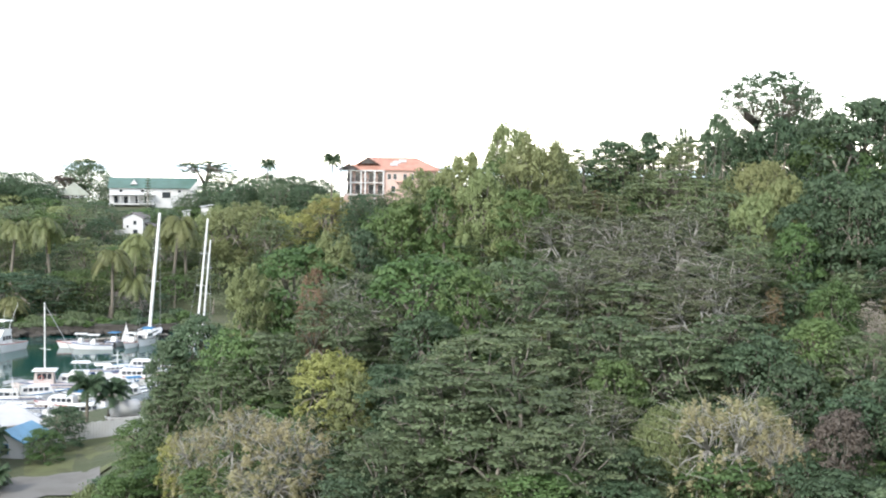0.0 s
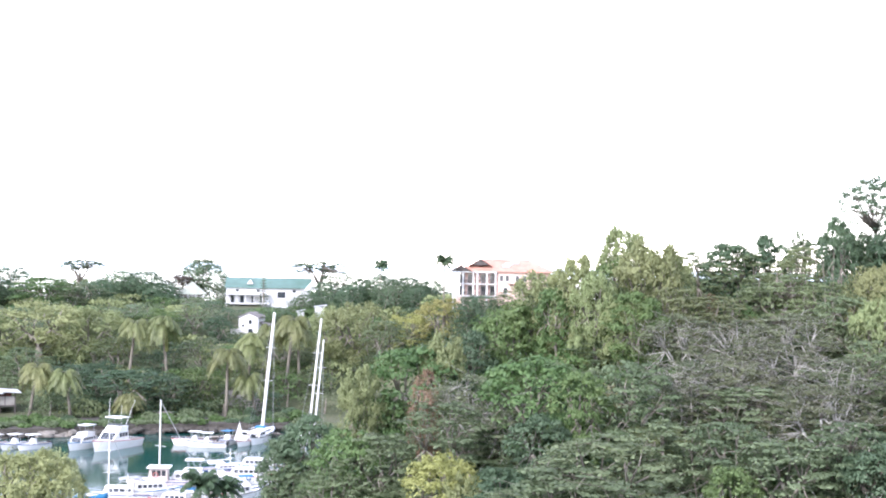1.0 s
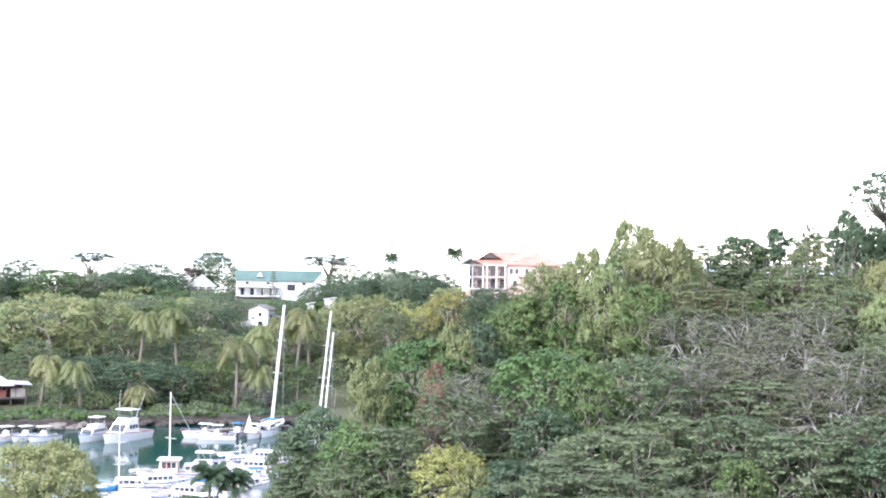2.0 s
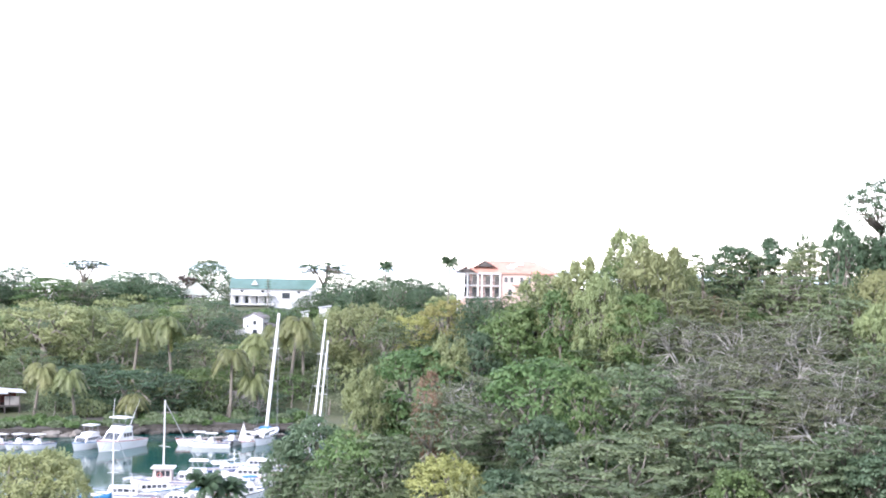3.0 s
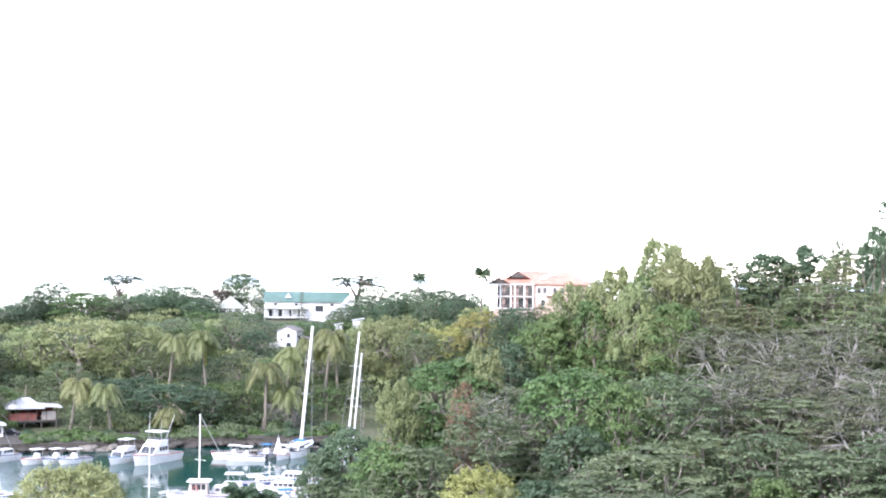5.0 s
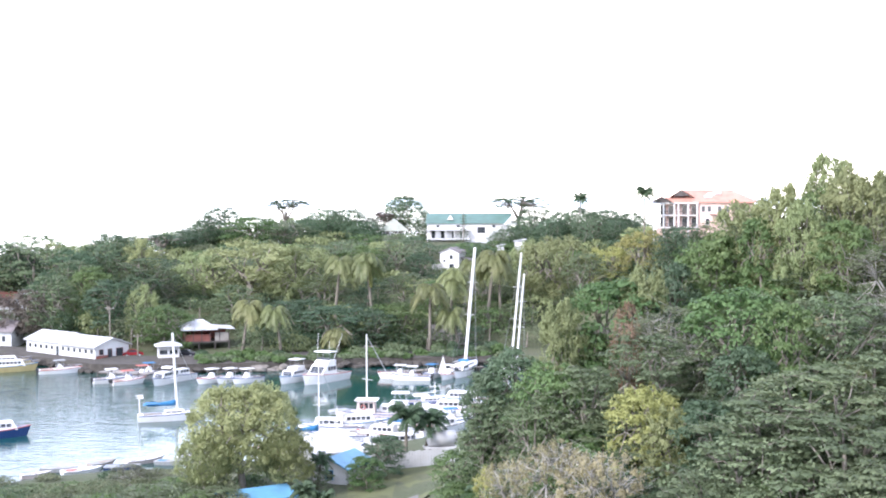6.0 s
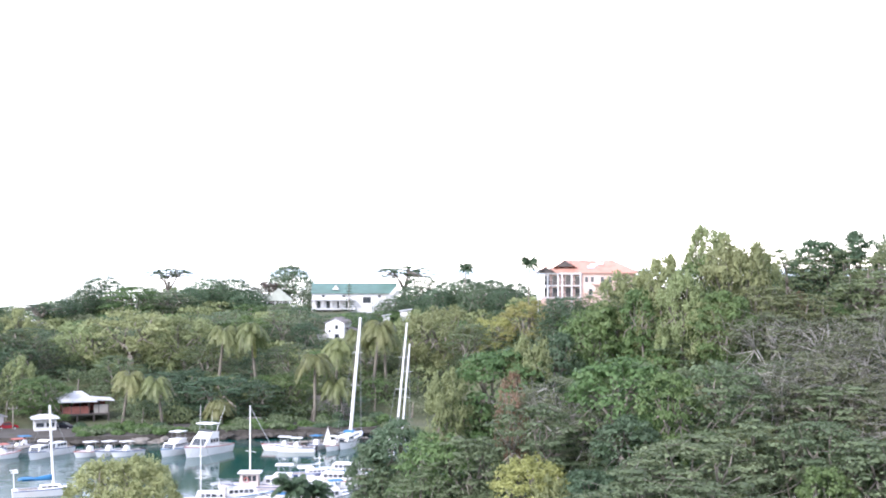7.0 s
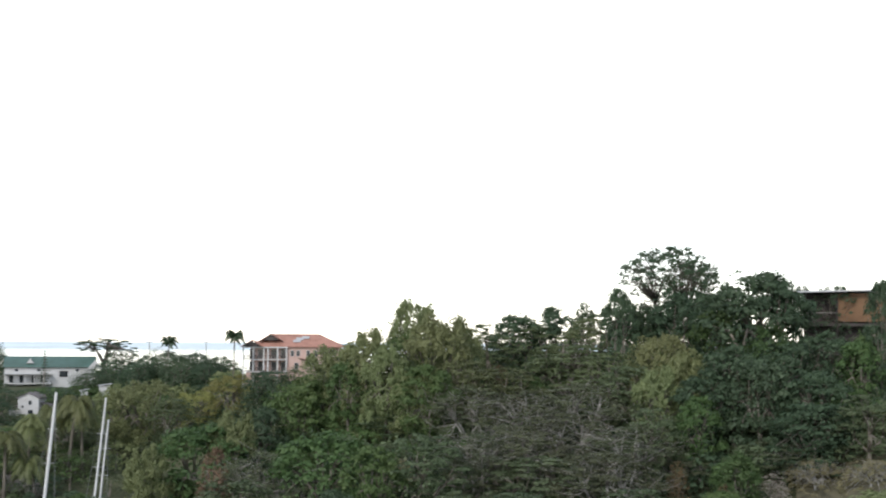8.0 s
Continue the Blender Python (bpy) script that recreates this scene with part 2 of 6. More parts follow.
def build_land():
    ranges = np.concatenate([np.arange(0, 56, 6.0), np.arange(56, 460, 3.0), np.geomspace(460, 5200, 26)])
    bearings = np.concatenate([np.arange(-180, -40, 10.0), np.arange(-40, 46, 0.75), np.linspace(46, 180, 16)])
    B, D = np.meshgrid(np.radians(bearings), ranges)
    X, Y = D * np.sin(B), D * np.cos(B)
    Z = land(X.ravel(), Y.ravel()).reshape(X.shape)
    rough = np.array([noise.noise(Vector((x * 0.12, y * 0.12, 0))) for x, y in zip(X.ravel(), Y.ravel())]).reshape(X.shape)
    Z = Z + rough * 0.7 * (Z > 2.6)
    nr, nb = X.shape
    me = bpy.data.meshes.new("ground")
    idx = np.arange(nr * nb).reshape(nr, nb)
    f = np.stack([idx[:-1, :-1], idx[:-1, 1:], idx[1:, 1:], idx[1:, :-1]], -1).reshape(-1, 4)
    me.from_pydata(np.stack([X, Y, Z], -1).reshape(-1, 3).tolist(), [], f[:, ::-1].tolist())
    me.materials.append(GROUND)
    me.polygons.foreach_set("use_smooth", [True] * len(me.polygons))
    tagged(new("ground", me), "scrubby green and brown hillside ground around the inlet", "ground", kind="structure")
    w = Shape()
    n = 96
    w.add([(0, 0, 0)] + [(5200 * math.sin(6.2832 * i / n), 5200 * math.cos(6.2832 * i / n), 0) for i in range(n)],
          [(0, (i + 1) % n + 1, i + 1) for i in range(n)])
    # stand-in sheet for the distant sea, tilted up to the horizon, haze in its colour
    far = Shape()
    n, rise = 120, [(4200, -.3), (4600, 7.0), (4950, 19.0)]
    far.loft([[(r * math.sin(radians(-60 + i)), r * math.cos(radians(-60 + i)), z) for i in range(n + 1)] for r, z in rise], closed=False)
    tagged(new("backdrop", far.mesh("backdrop", OPEN_SEA, True)), "open sea up to the horizon, with pale blue haze put into its colour", "sea", kind="structure")
    tagged(new("water", w.mesh("water", WATER)), "calm teal green sea water of a marina inlet", "water", kind="structure")


build_land()

# ---- trees ----
rng = np.random.default_rng(7)


def leaf_mesh(name, centres, normals, size, slim, material, droop=0.0):
    """Small pointed leaf sprays, one island each, lying across the given normals."""
    n = len(centres)
    r = rng.normal(size=(n, 3))
    u = np.cross(normals, r)
    u /= np.linalg.norm(u, axis=1, keepdims=True) + 1e-9
    if droop:
        u[:, 2] -= droop
        u /= np.linalg.norm(u, axis=1, keepdims=True)
    w = np.cross(normals, u)
    w /= np.linalg.norm(w, axis=1, keepdims=True) + 1e-9
    s = size * rng.uniform(0.6, 1.35, (n, 1))
    v = np.stack([centres - u * s * 0.5 - w * s * slim * 0.5, centres + u * s * 0.5, centres - u * s * 0.5 + w * s * slim * 0.5], 1)
    me = bpy.data.meshes.new(name)
    me.vertices.add(3 * n)
    me.vertices.foreach_set("co", v.reshape(-1).astype(np.float32))
    me.loops.add(3 * n)
    me.loops.foreach_set("vertex_index", np.arange(3 * n, dtype=np.int32))
    me.polygons.add(n)
    me.polygons.foreach_set("loop_start", np.arange(0, 3 * n, 3, dtype=np.int32))
    me.update(calc_edges=True)
    me.materials.append(material)
    return me


def waves(d, freq, k):
    """Smooth lumps over directions d."""
    w = rng.normal(size=(k, 3)) * freq
    return np.sin(d @ w.T + rng.uniform(0, 6.283, k)).sum(1) / math.sqrt(k)


def crown_points(blobs, count, hollow=0.55, up=0.4, dome=None, share=0.5):
    """Points and normals over clumps (x, y, z, rx, rz) and over a lumpy dome (x, y, z, radius, up, down)."""
    nd = int(count * share) if dome else 0
    nc = count - nd
    blobs = np.array(blobs)
    area = blobs[:, 3] * (blobs[:, 3] + blobs[:, 4])
    k = rng.choice(len(blobs), nc, p=area / area.sum())
    d = rng.normal(size=(nc, 3))
    d /= np.linalg.norm(d, axis=1, keepdims=True)
    d[:, 2] = np.where(d[:, 2] < -0.3, -d[:, 2] * 0.6, d[:, 2])
    rad = rng.uniform(hollow, 1.0, (nc, 1)) ** 0.7 * rng.uniform(0.86, 1.14, (nc, 1))
    s = np.stack([blobs[k, 3], blobs[k, 3], blobs[k, 4]], 1)
    c = blobs[k, :3] + d * s * rad
    nrm = d / s
    nrm /= np.linalg.norm(nrm, axis=1, keepdims=True)
    if nd:
        x, y, z, R, hi, lo = dome
        e = rng.normal(size=(nd, 3))
        e /= np.linalg.norm(e, axis=1, keepdims=True)
        lump = 1 + .17 * waves(e, 2.6, 5) + .09 * waves(e, 6.0, 7) + .025 * waves(e, 14, 7)
        rr = lump * np.where(rng.random(nd) < .75, rng.uniform(.86, 1.02, nd), rng.uniform(.45, .9, nd))
        ax = np.stack([np.full(nd, R), np.full(nd, R), np.where(e[:, 2] > 0, hi, lo)], 1)
        c = np.concatenate([c, np.array([x, y, z]) + e * ax * rr[:, None] * .9])
        q = e / ax
        nrm = np.concatenate([nrm, q / np.linalg.norm(q, axis=1, keepdims=True)])
    nrm = nrm + rng.normal(size=nrm.shape) * 0.22
    nrm[:, 2] += up
    nrm /= np.linalg.norm(nrm, axis=1, keepdims=True)
    return c, nrm


def limbs(h, fork, tips, r0, lean=0.0, n=4, twigs=0, seed=0):
    """A tapered trunk that forks into limbs, each reaching towards some of the tips."""
    rnd = random.Random(seed)
    s = Shape()
    base = Vector((0, 0, -0.8))
    mid = Vector((lean * 0.5 + rnd.uniform(-.1, .1), rnd.uniform(-.2, .2), fork * 0.5))
    top = Vector((lean, rnd.uniform(-.2, .2), fork))
    s.tube([base, mid, top], [r0 * 1.25, r0, r0 * 0.8], 7)
    groups = {}
    for t in tips:
        groups.setdefault(int((math.atan2(t[1] - top.y, t[0] - top.x) + math.pi) / 6.284 * 5), []).append(Vector(t[:3]))
    for g in groups.values():
        mean = sum(g, Vector()) / len(g)
        knee = top.lerp(mean, 0.5) + Vector((rnd.uniform(-.3, .3), rnd.uniform(-.3, .3), 0.08 * h))
        s.tube([top - Vector((0, 0, .2)), top.lerp(knee, 0.55) + Vector((rnd.uniform(-.2, .2), rnd.uniform(-.2, .2), 0)), knee], [r0 * .7, r0 * .5, r0 * .38], n)
        for t in g:
            k2 = knee.lerp(t, 0.55) + Vector((rnd.uniform(-.3, .3), rnd.uniform(-.3, .3), rnd.uniform(0, .35)))
            s.tube([knee, k2, t], [r0 * .34, r0 * .22, r0 * .08], 3)
            for _ in range(twigs):
                a = k2.lerp(t, rnd.uniform(0, 1))
                e = a + Vector((rnd.gauss(0, 1), rnd.gauss(0, 1), rnd.uniform(-.1, 1.1))) * 0.7
                e2 = e + (e - a) * 0.6 + Vector((rnd.gauss(0, .2), rnd.gauss(0, .2), .15))
                s.tube([a, e, e2], [r0 * .09, r0 * .06, r0 * .025], 3)
    return s


def clumps(kind, W, H, rnd):
    """Leaf clumps (x, y, z, rx, rz) of a tree W wide and H high, by its habit."""
    out = []
    R = W / 2

    def ring(n, spread, z_of, q0, q1, flat, narrow=1.0):
        for i in range(n):
            a, r = rnd.uniform(0, 6.283), R * math.sqrt(rnd.uniform(0, 1)) * spread
            q = rnd.uniform(q0, q1) * W
            out.append((r * math.cos(a), r * math.sin(a), H * z_of(r / R), q * narrow, q * flat))

    if kind in ("rain", "olive", "grey", "rust", "pink"):
        ring(80, .94, lambda k: .97 - .4 * k ** 2.2 - rnd.choice((0, 0, .05, .1, .15)), .045, .115, .36)
        ring(44, .97, lambda k: .66 - .32 * k * k - rnd.uniform(0, .32), .055, .115, .42)
    elif kind == "buff":
        ring(100, .88, lambda k: .9 - .4 * k * k - rnd.uniform(0, .3), .022, .05, 2.4)
        ring(40, .95, lambda k: .5 - .2 * k - rnd.uniform(0, .3), .035, .07, 1.8)
    elif kind in ("willow", "golden"):
        ring(48, .82, lambda k: .94 - .4 * k ** 2.6 - rnd.uniform(0, .2), .06, .12, 1.2, .9)
        ring(38, .92, lambda k: .6 - .25 * k - rnd.uniform(0, .4), .055, .12, 1.45, .85)
    elif kind == "round":
        ring(64, .9, lambda k: .93 - .6 * k * k - rnd.uniform(0, .06), .05, .1, .8)
        ring(56, .97, lambda k: .5 - .16 * k - rnd.uniform(0, .4), .06, .11, .8)
    elif kind == "airy":
        ring(210, .95, lambda k: .97 - .22 * k ** 2.5 - rnd.choice((0, .01, .03, .05, .08, .12, .18, .26, .34)), .035, .075, .8)
        ring(14, .3, lambda k: .5 - rnd.uniform(0, .2), .07, .11, 1.2)
    elif kind == "shade":
        ring(80, .88, lambda k: .96 - .4 * k ** 2.2 - rnd.uniform(0, .1), .03, .065, 1.2, .9)
        ring(40, .95, lambda k: .66 - .16 * k - rnd.uniform(0, .2), .03, .06, 1.7, .8)
    elif kind == "pine":
        for i in range(13):
            t = i / 12
            for j in range(7):
                a, r = j * .9 + i, (1 - t) ** .8 * R * rnd.uniform(.35, 1.0)
                out.append((r * math.cos(a), r * math.sin(a), H * (.12 + .86 * t) + .04 * r, .06 * W, .03 * W))
    elif kind == "flat":
        ring(80, .95, lambda k: .97 - .1 * k * k - rnd.choice((0, 0, .03, .1, .16)), .03, .075, .34)
    else:
        ring(50, .86, lambda k: .92 - .42 * k ** 2.4 - rnd.uniform(0, .12), .07, .14, .62)
        ring(34, .92, lambda k: .58 - .2 * k - rnd.uniform(0, .4), .075, .155, .7)
    return out


def dome_of(kind, W, H):
    if kind in ("airy", "flat", "pine"):
        return None, 0
    lo, share = {"rain": (.42, .1), "olive": (.42, .12), "grey": (.4, .1), "rust": (.4, .3), "willow": (.5, .14), "golden": (.45, .15), "buff": (.42, .06), "shade": (.38, .5), "round": (.5, .55)}.get(kind, (.46, .16))
    mid = .56 if kind == "shade" else .5
    return (0, 0, H * mid, W / 2, H * (1 - mid), H * lo), share


LOOKS = {
    "round": "large dense dark green tree with a domed crown",
    "mango": "dense dark green broadleaf tree on the hillside",
    "bright": "fresh bright green leafy tree on the hillside",
    "olive": "light olive green tree with spreading layered crown",
    "rain": "spreading olive green tree with layered flat branches",
    "grey": "half bare grey green tree with pale twisted branches",
    "willow": "tall feathery yellow green tree with drooping sprays",
    "golden": "golden yellow leafed tree among green ones",
    "buff": "dry tree with buff sparse leaves and pale twigs",
    "rust": "small tree with rusty orange leaves",
    "shade": "rounded yellow green shade tree with soft drooping leaves",
    "pine": "slim dark island pine with tiered branches",
    "airy": "tall open crowned tree with gaps between the leaves",
    "flat": "flat topped umbrella tree with thin crown",
    "pink": "small bush with pale pink blossom",
    "brown": "half dry tree with dull brown leaves",
}
MADE = {}


def tree_meshes(kind, near, v):
    """Trunk and crown of one tree of a kind, 7 m wide and 8 m high."""
    key = (kind, near, v)
    if key in MADE:
        return MADE[key]
    rnd = random.Random(str(key))
    W, H = 7.0, 8.0
    bl = clumps(kind, W, H, rnd)
    dry = kind in ("grey", "buff")
    count = {"rain": 12000, "olive": 12000, "grey": 10000, "willow": 12500, "golden": 10000, "buff": 8000, "airy": 12000, "flat": 6000, "pine": 4000, "rust": 4000, "round": 15000, "pink": 2600, "shade": 28000}.get(kind, 11500)
    size, slim = {"rain": (.185, .65), "olive": (.185, .65), "grey": (.17, .6), "willow": (.255, .48), "golden": (.21, .65), "buff": (.18, .5), "airy": (.13, .65), "shade": (.185, .5)}.get(kind, (.21, .75))
    count, size = (int(count * .6), size * 1.21) if near else (int(count * .63), size * 1.0)
    dome, share = dome_of(kind, W, H)
    c, nm = crown_points(bl, count, 0.2 if kind == "willow" else 0.02 if kind == "airy" else 0.35, 0.0 if kind == "willow" else 0.22 if kind == "rain" else 0.15, dome, share)
    leaf = LEAF.get(kind) or LEAF["mango"]
    crown = leaf_mesh("crown", c, nm, size, slim, leaf, 0.9 if kind in ("willow", "shade") else 0.0)
    tips = [(x, y, z + rz * 0.2) for x, y, z, rx, rz in bl]
    trunk = limbs(H, H * (.5 if kind == "flat" else .3), tips[::2 if kind in ("airy", "buff", "flat") else 3 if kind == "grey" else 5 if kind == "rain" else 3], 0.15 if kind == "grey" else 0.07 if kind == "rust" else 0.15 if kind == "buff" else 0.3 if kind == "flat" else 0.2 if kind != "airy" else .12, 0.3, 4, (4 if near else 2) if kind == "buff" else (5 if near else 2) if kind == "grey" else (3 if kind == "airy" else 1 if kind == "rain" else 0), v).mesh("trunk", PALE_BARK if dry else PALM_BARK if kind == "airy" else BARK, True)
    MADE[key] = (trunk, crown)
    return MADE[key]


def tree(kind, bearing, rng_m, top, width, near=True, v=None, group="hillside trees", spin=None):
    """Plants a tree with its crown's top at the height top."""
    p = at(bearing, rng_m)
    g = land_at(p)
    h = max(top - g, 1.6)
    if v is None:
        v = int(abs(p.x * 7 + p.y * 13)) % 4
    tr, cr = tree_meshes(kind, near, v)
    root = thing("tree", pose(p.x, p.y, g, 0, 0, spin if spin is not None else (p.x * 77 + p.y * 31) % 360), LOOKS[kind], "tree", group)
    sc = Matrix.Diagonal((width / 7, width / 7, h / 8, 1))
    part("trunk", tr, None, root, m=sc)
    part("crown", cr, None, root, m=sc)
    return root


def palm_meshes(v):
    key = ("palm", v)
    if key in MADE:
        return MADE[key]
    rnd = random.Random(v)
    H = 8.0
    bow = [(0, 0, -.5), (.25, 0, H * .3), (.7, .1, H * .7), (1.0, .1, H)]
    trunk = Shape().tube(bow, [.27, .21, .18, .17], 8).mesh("trunk", PALM_BARK, True)
    young = v >= 3
    fr = Shape()
    for i in range(26 if young else 32):
        a = i * 2.4 + rnd.uniform(-.2, .2)
        lift, L = (.1 + 1.3 * ((i * 7) % 26) / 25 if young else -.35 + 1.6 * ((i * 7) % 32) / 31), rnd.uniform(3.0, 3.8)
        o, pts = Vector(bow[-1]), []
        for k in range(8):
            t = k / 7
            pts.append(o + Vector((math.cos(a), math.sin(a), 0)) * L * t * (1 - .22 * t) * (.55 + .45 * math.cos(lift)) + Vector((0, 0, L * (math.sin(lift) * t * (1.15 if young else .75) - (.62 if young else .86) * t * t))))
        fr.tube(pts, [.045 * (1 - k / 9) for k in range(8)], 3)
        for k in range(1, 22):
            t = k / 22 * 7
            i0 = min(int(t), 6)
            q = pts[i0].lerp(pts[i0 + 1], t - i0)
            d = (pts[i0 + 1] - pts[i0]).normalized()
            sd = d.cross(Vector((0, 0, 1))).normalized()
            ln = .85 * math.sin(math.pi * (0.12 + .8 * k / 22)) + .12
            for sgn in (-1, 1):
                e = q + sd * sgn * ln * .8 + d * ln * .45 + Vector((0, 0, -ln * rnd.uniform(.3, .75)))
                w = d * .115
                fr.add([q - w, q + w, e], [(0, 1, 2)])
    crown = fr.mesh("fronds", LEAF["mango" if young else "palm"])
    MADE[key] = (trunk, crown)
    return MADE[key]


def palm(bearing, rng_m, top, spread=6.0, z=None, spin=0.0, group="palms", v=0, creeper=False, girth=1.0, label="coconut palm with drooping green and yellow fronds"):
    p = at(bearing, rng_m)
    g = land_at(p) if z is None else z
    tr, cr = palm_meshes(v)
    h, k = (top - g) / 8.7, spread / 6
    root = thing("palm_tree", pose(p.x, p.y, g, 0, 0, spin), label, "palm tree", group)
    part("trunk", tr, None, root, m=Matrix.Translation((k * (1 - girth), 0, 0)) @ Matrix.Diagonal((k * girth, k * girth, h, 1)))
    part("fronds", cr, None, root, m=Matrix.Translation((0, 0, 8 * h - 8 * k)) @ Matrix.Diagonal((k, k, k, 1)))
    if creeper:
        n = int((8 * h) * .75 / .35)
        bl = [(.3 * k + .35 * k * i / n, 0, 8 * h * .55 + .35 * i * .8, .42, .4) for i in range(n // 2)]
        c, nm = crown_points(bl, 700, .6, .1)
        part("creeper", leaf_mesh("creeper", c, nm, .35, .7, LEAF["golden"]), None, root, "yellow leafed creeper on the trunk")
    return root


# How high crowns reach, as an angle above the lookout's level.
def near_sky(b):
    return curve(b, (-5.4, -14.2), (-3.8, -13), (-1.4, -9.6), (1.0, -6.6), (1.7, -4.9), (3, -3.8), (6, -3.0), (8.3, -1.8), (10.9, .1), (12.5, .8),
                 (13.8, 1.3), (16.8, .9), (19.3, 1.7), (21.3, 2.2), (24, 2.7), (28, 2.7), (28.8, 1.2), (29.4, -.2), (33, -.2), (36, 1.5))


def far_sky(b):
    return curve(b, (-26, -2.4), (-20.5, -2.0), (-16, -1.8), (-13, -1.1), (-11.5, -.6), (-9, -.75), (-7.3, -.7), (-6, -1.1), (-5.4, -1.7), (-3.8, -1.7),
                 (-3.4, -1.8), (.4, -1.8), (.9, -1.2), (2, -1.1), (3.5, -.9), (5, -1.0), (6, -1.35), (10.6, -1.3), (12, -.8), (16, -1))


CLEAR, STANDOUT = [], []


def keep_clear(bearing, rng_m, radius):
    CLEAR.append((at(bearing, rng_m), radius))


def is_clear(p):
    return all((p - c).length > r for c, r in CLEAR)


def lower_before(bb, d, lim, wide, floor):
    """Keeps what stands in front of a tree that stands out below its top, but never lower than the angle floor."""
    low = lim
    for b0, d0, el, half, drop in STANDOUT:
        if d < d0 + 2 and abs(bb - b0) < half + wide:
            low = min(low, el - drop)
        elif abs(bb - b0) < half * .5 and d < d0 + 9:
            low = min(low, el - .4)
    return min(lim, max(low, floor))

# ---- places kept open ----
keep_clear(8.4, 335, 14)
keep_clear(-1.4, 406, 13)
keep_clear(-4.6, 402, 6)
keep_clear(-2.2, 360, 5)
keep_clear(-12.3, 300, 7)
keep_clear(-18.0, 300, 12)
keep_clear(-20.0, 306, 12)
keep_clear(-15.0, 294, 7)
keep_clear(-22.5, 308, 10)
keep_clear(31.2, 130, 4.5)
keep_clear(31.4, 103, 6)
keep_clear(-2.6, 299, 4)
keep_clear(-12.3, 292, 6)

# ---- woods ----
def joined_woods(name, rows, label, leaves_per, size, trunks=True):
    """One mesh of many small trees; a row is kind, place, ground height, top and width."""
    kinds = sorted({r[0] for r in rows})
    verts, mats, tr = [], [], Shape()
    for kind, p, g, top, w in rows:
        rnd = random.Random(f"{p.x:.2f}")
        h = top - g
        bl = [(x * w / 7 + p.x, y * w / 7 + p.y, z * h / 8 + g, rx * w / 7, max(rz * h / 8, .25)) for x, y, z, rx, rz in clumps(kind, 7.0, 8.0, rnd)]
        dm, share = dome_of(kind, w, h)
        c, nm = crown_points(bl, leaves_per if w > 5 or leaves_per < 1000 else 300, 0.4, 0.15, (p.x, p.y, g + h * .5, w / 2, h * .5, h * .45), share + .1)
        r = np.cross(nm, rng.normal(size=c.shape))
        r /= np.linalg.norm(r, axis=1, keepdims=True) + 1e-9
        if kind == "willow":
            r[:, 2] -= 0.8
        q = np.cross(nm, r)
        s = size * rng.uniform(.6, 1.35, (len(c), 1))
        verts.append(np.stack([c - r * s * .5 - q * s * .32, c + r * s * .5, c - r * s * .5 + q * s * .32], 1).reshape(-1, 3))
        mats += [kinds.index(kind)] * len(c)
        if trunks:
            tr.tube([(p.x, p.y, g - .5), (p.x + .3, p.y, g + h * .65)], [.26, .14], 5)
    v = np.concatenate(verts)
    n = len(v) // 3
    tv = np.array(tr.v).reshape(-1, 3)
    tf = [t for f in tr.f if len(f) == 4 for t in (f[:3], (f[0], f[2], f[3]))]
    me = bpy.data.meshes.new(name)
    me.vertices.add(len(v) + len(tv))
    me.vertices.foreach_set("co", np.concatenate([v, tv]).reshape(-1).astype(np.float32))
    me.loops.add(3 * (n + len(tf)))
    me.loops.foreach_set("vertex_index", np.concatenate([np.arange(3 * n), np.array(tf, int).reshape(-1) + len(v)]).astype(np.int32))
    me.polygons.add(n + len(tf))
    me.polygons.foreach_set("loop_start", np.arange(0, 3 * (n + len(tf)), 3, dtype=np.int32))
    for k in kinds:
        me.materials.append(LEAF[k])
    me.materials.append(BARK)
    me.polygons.foreach_set("material_index", np.array(mats + [len(kinds)] * len(tf), dtype=np.int32))
    me.update(calc_edges=True)
    return tagged(new(name, me), label, "woods", kind="stuff")


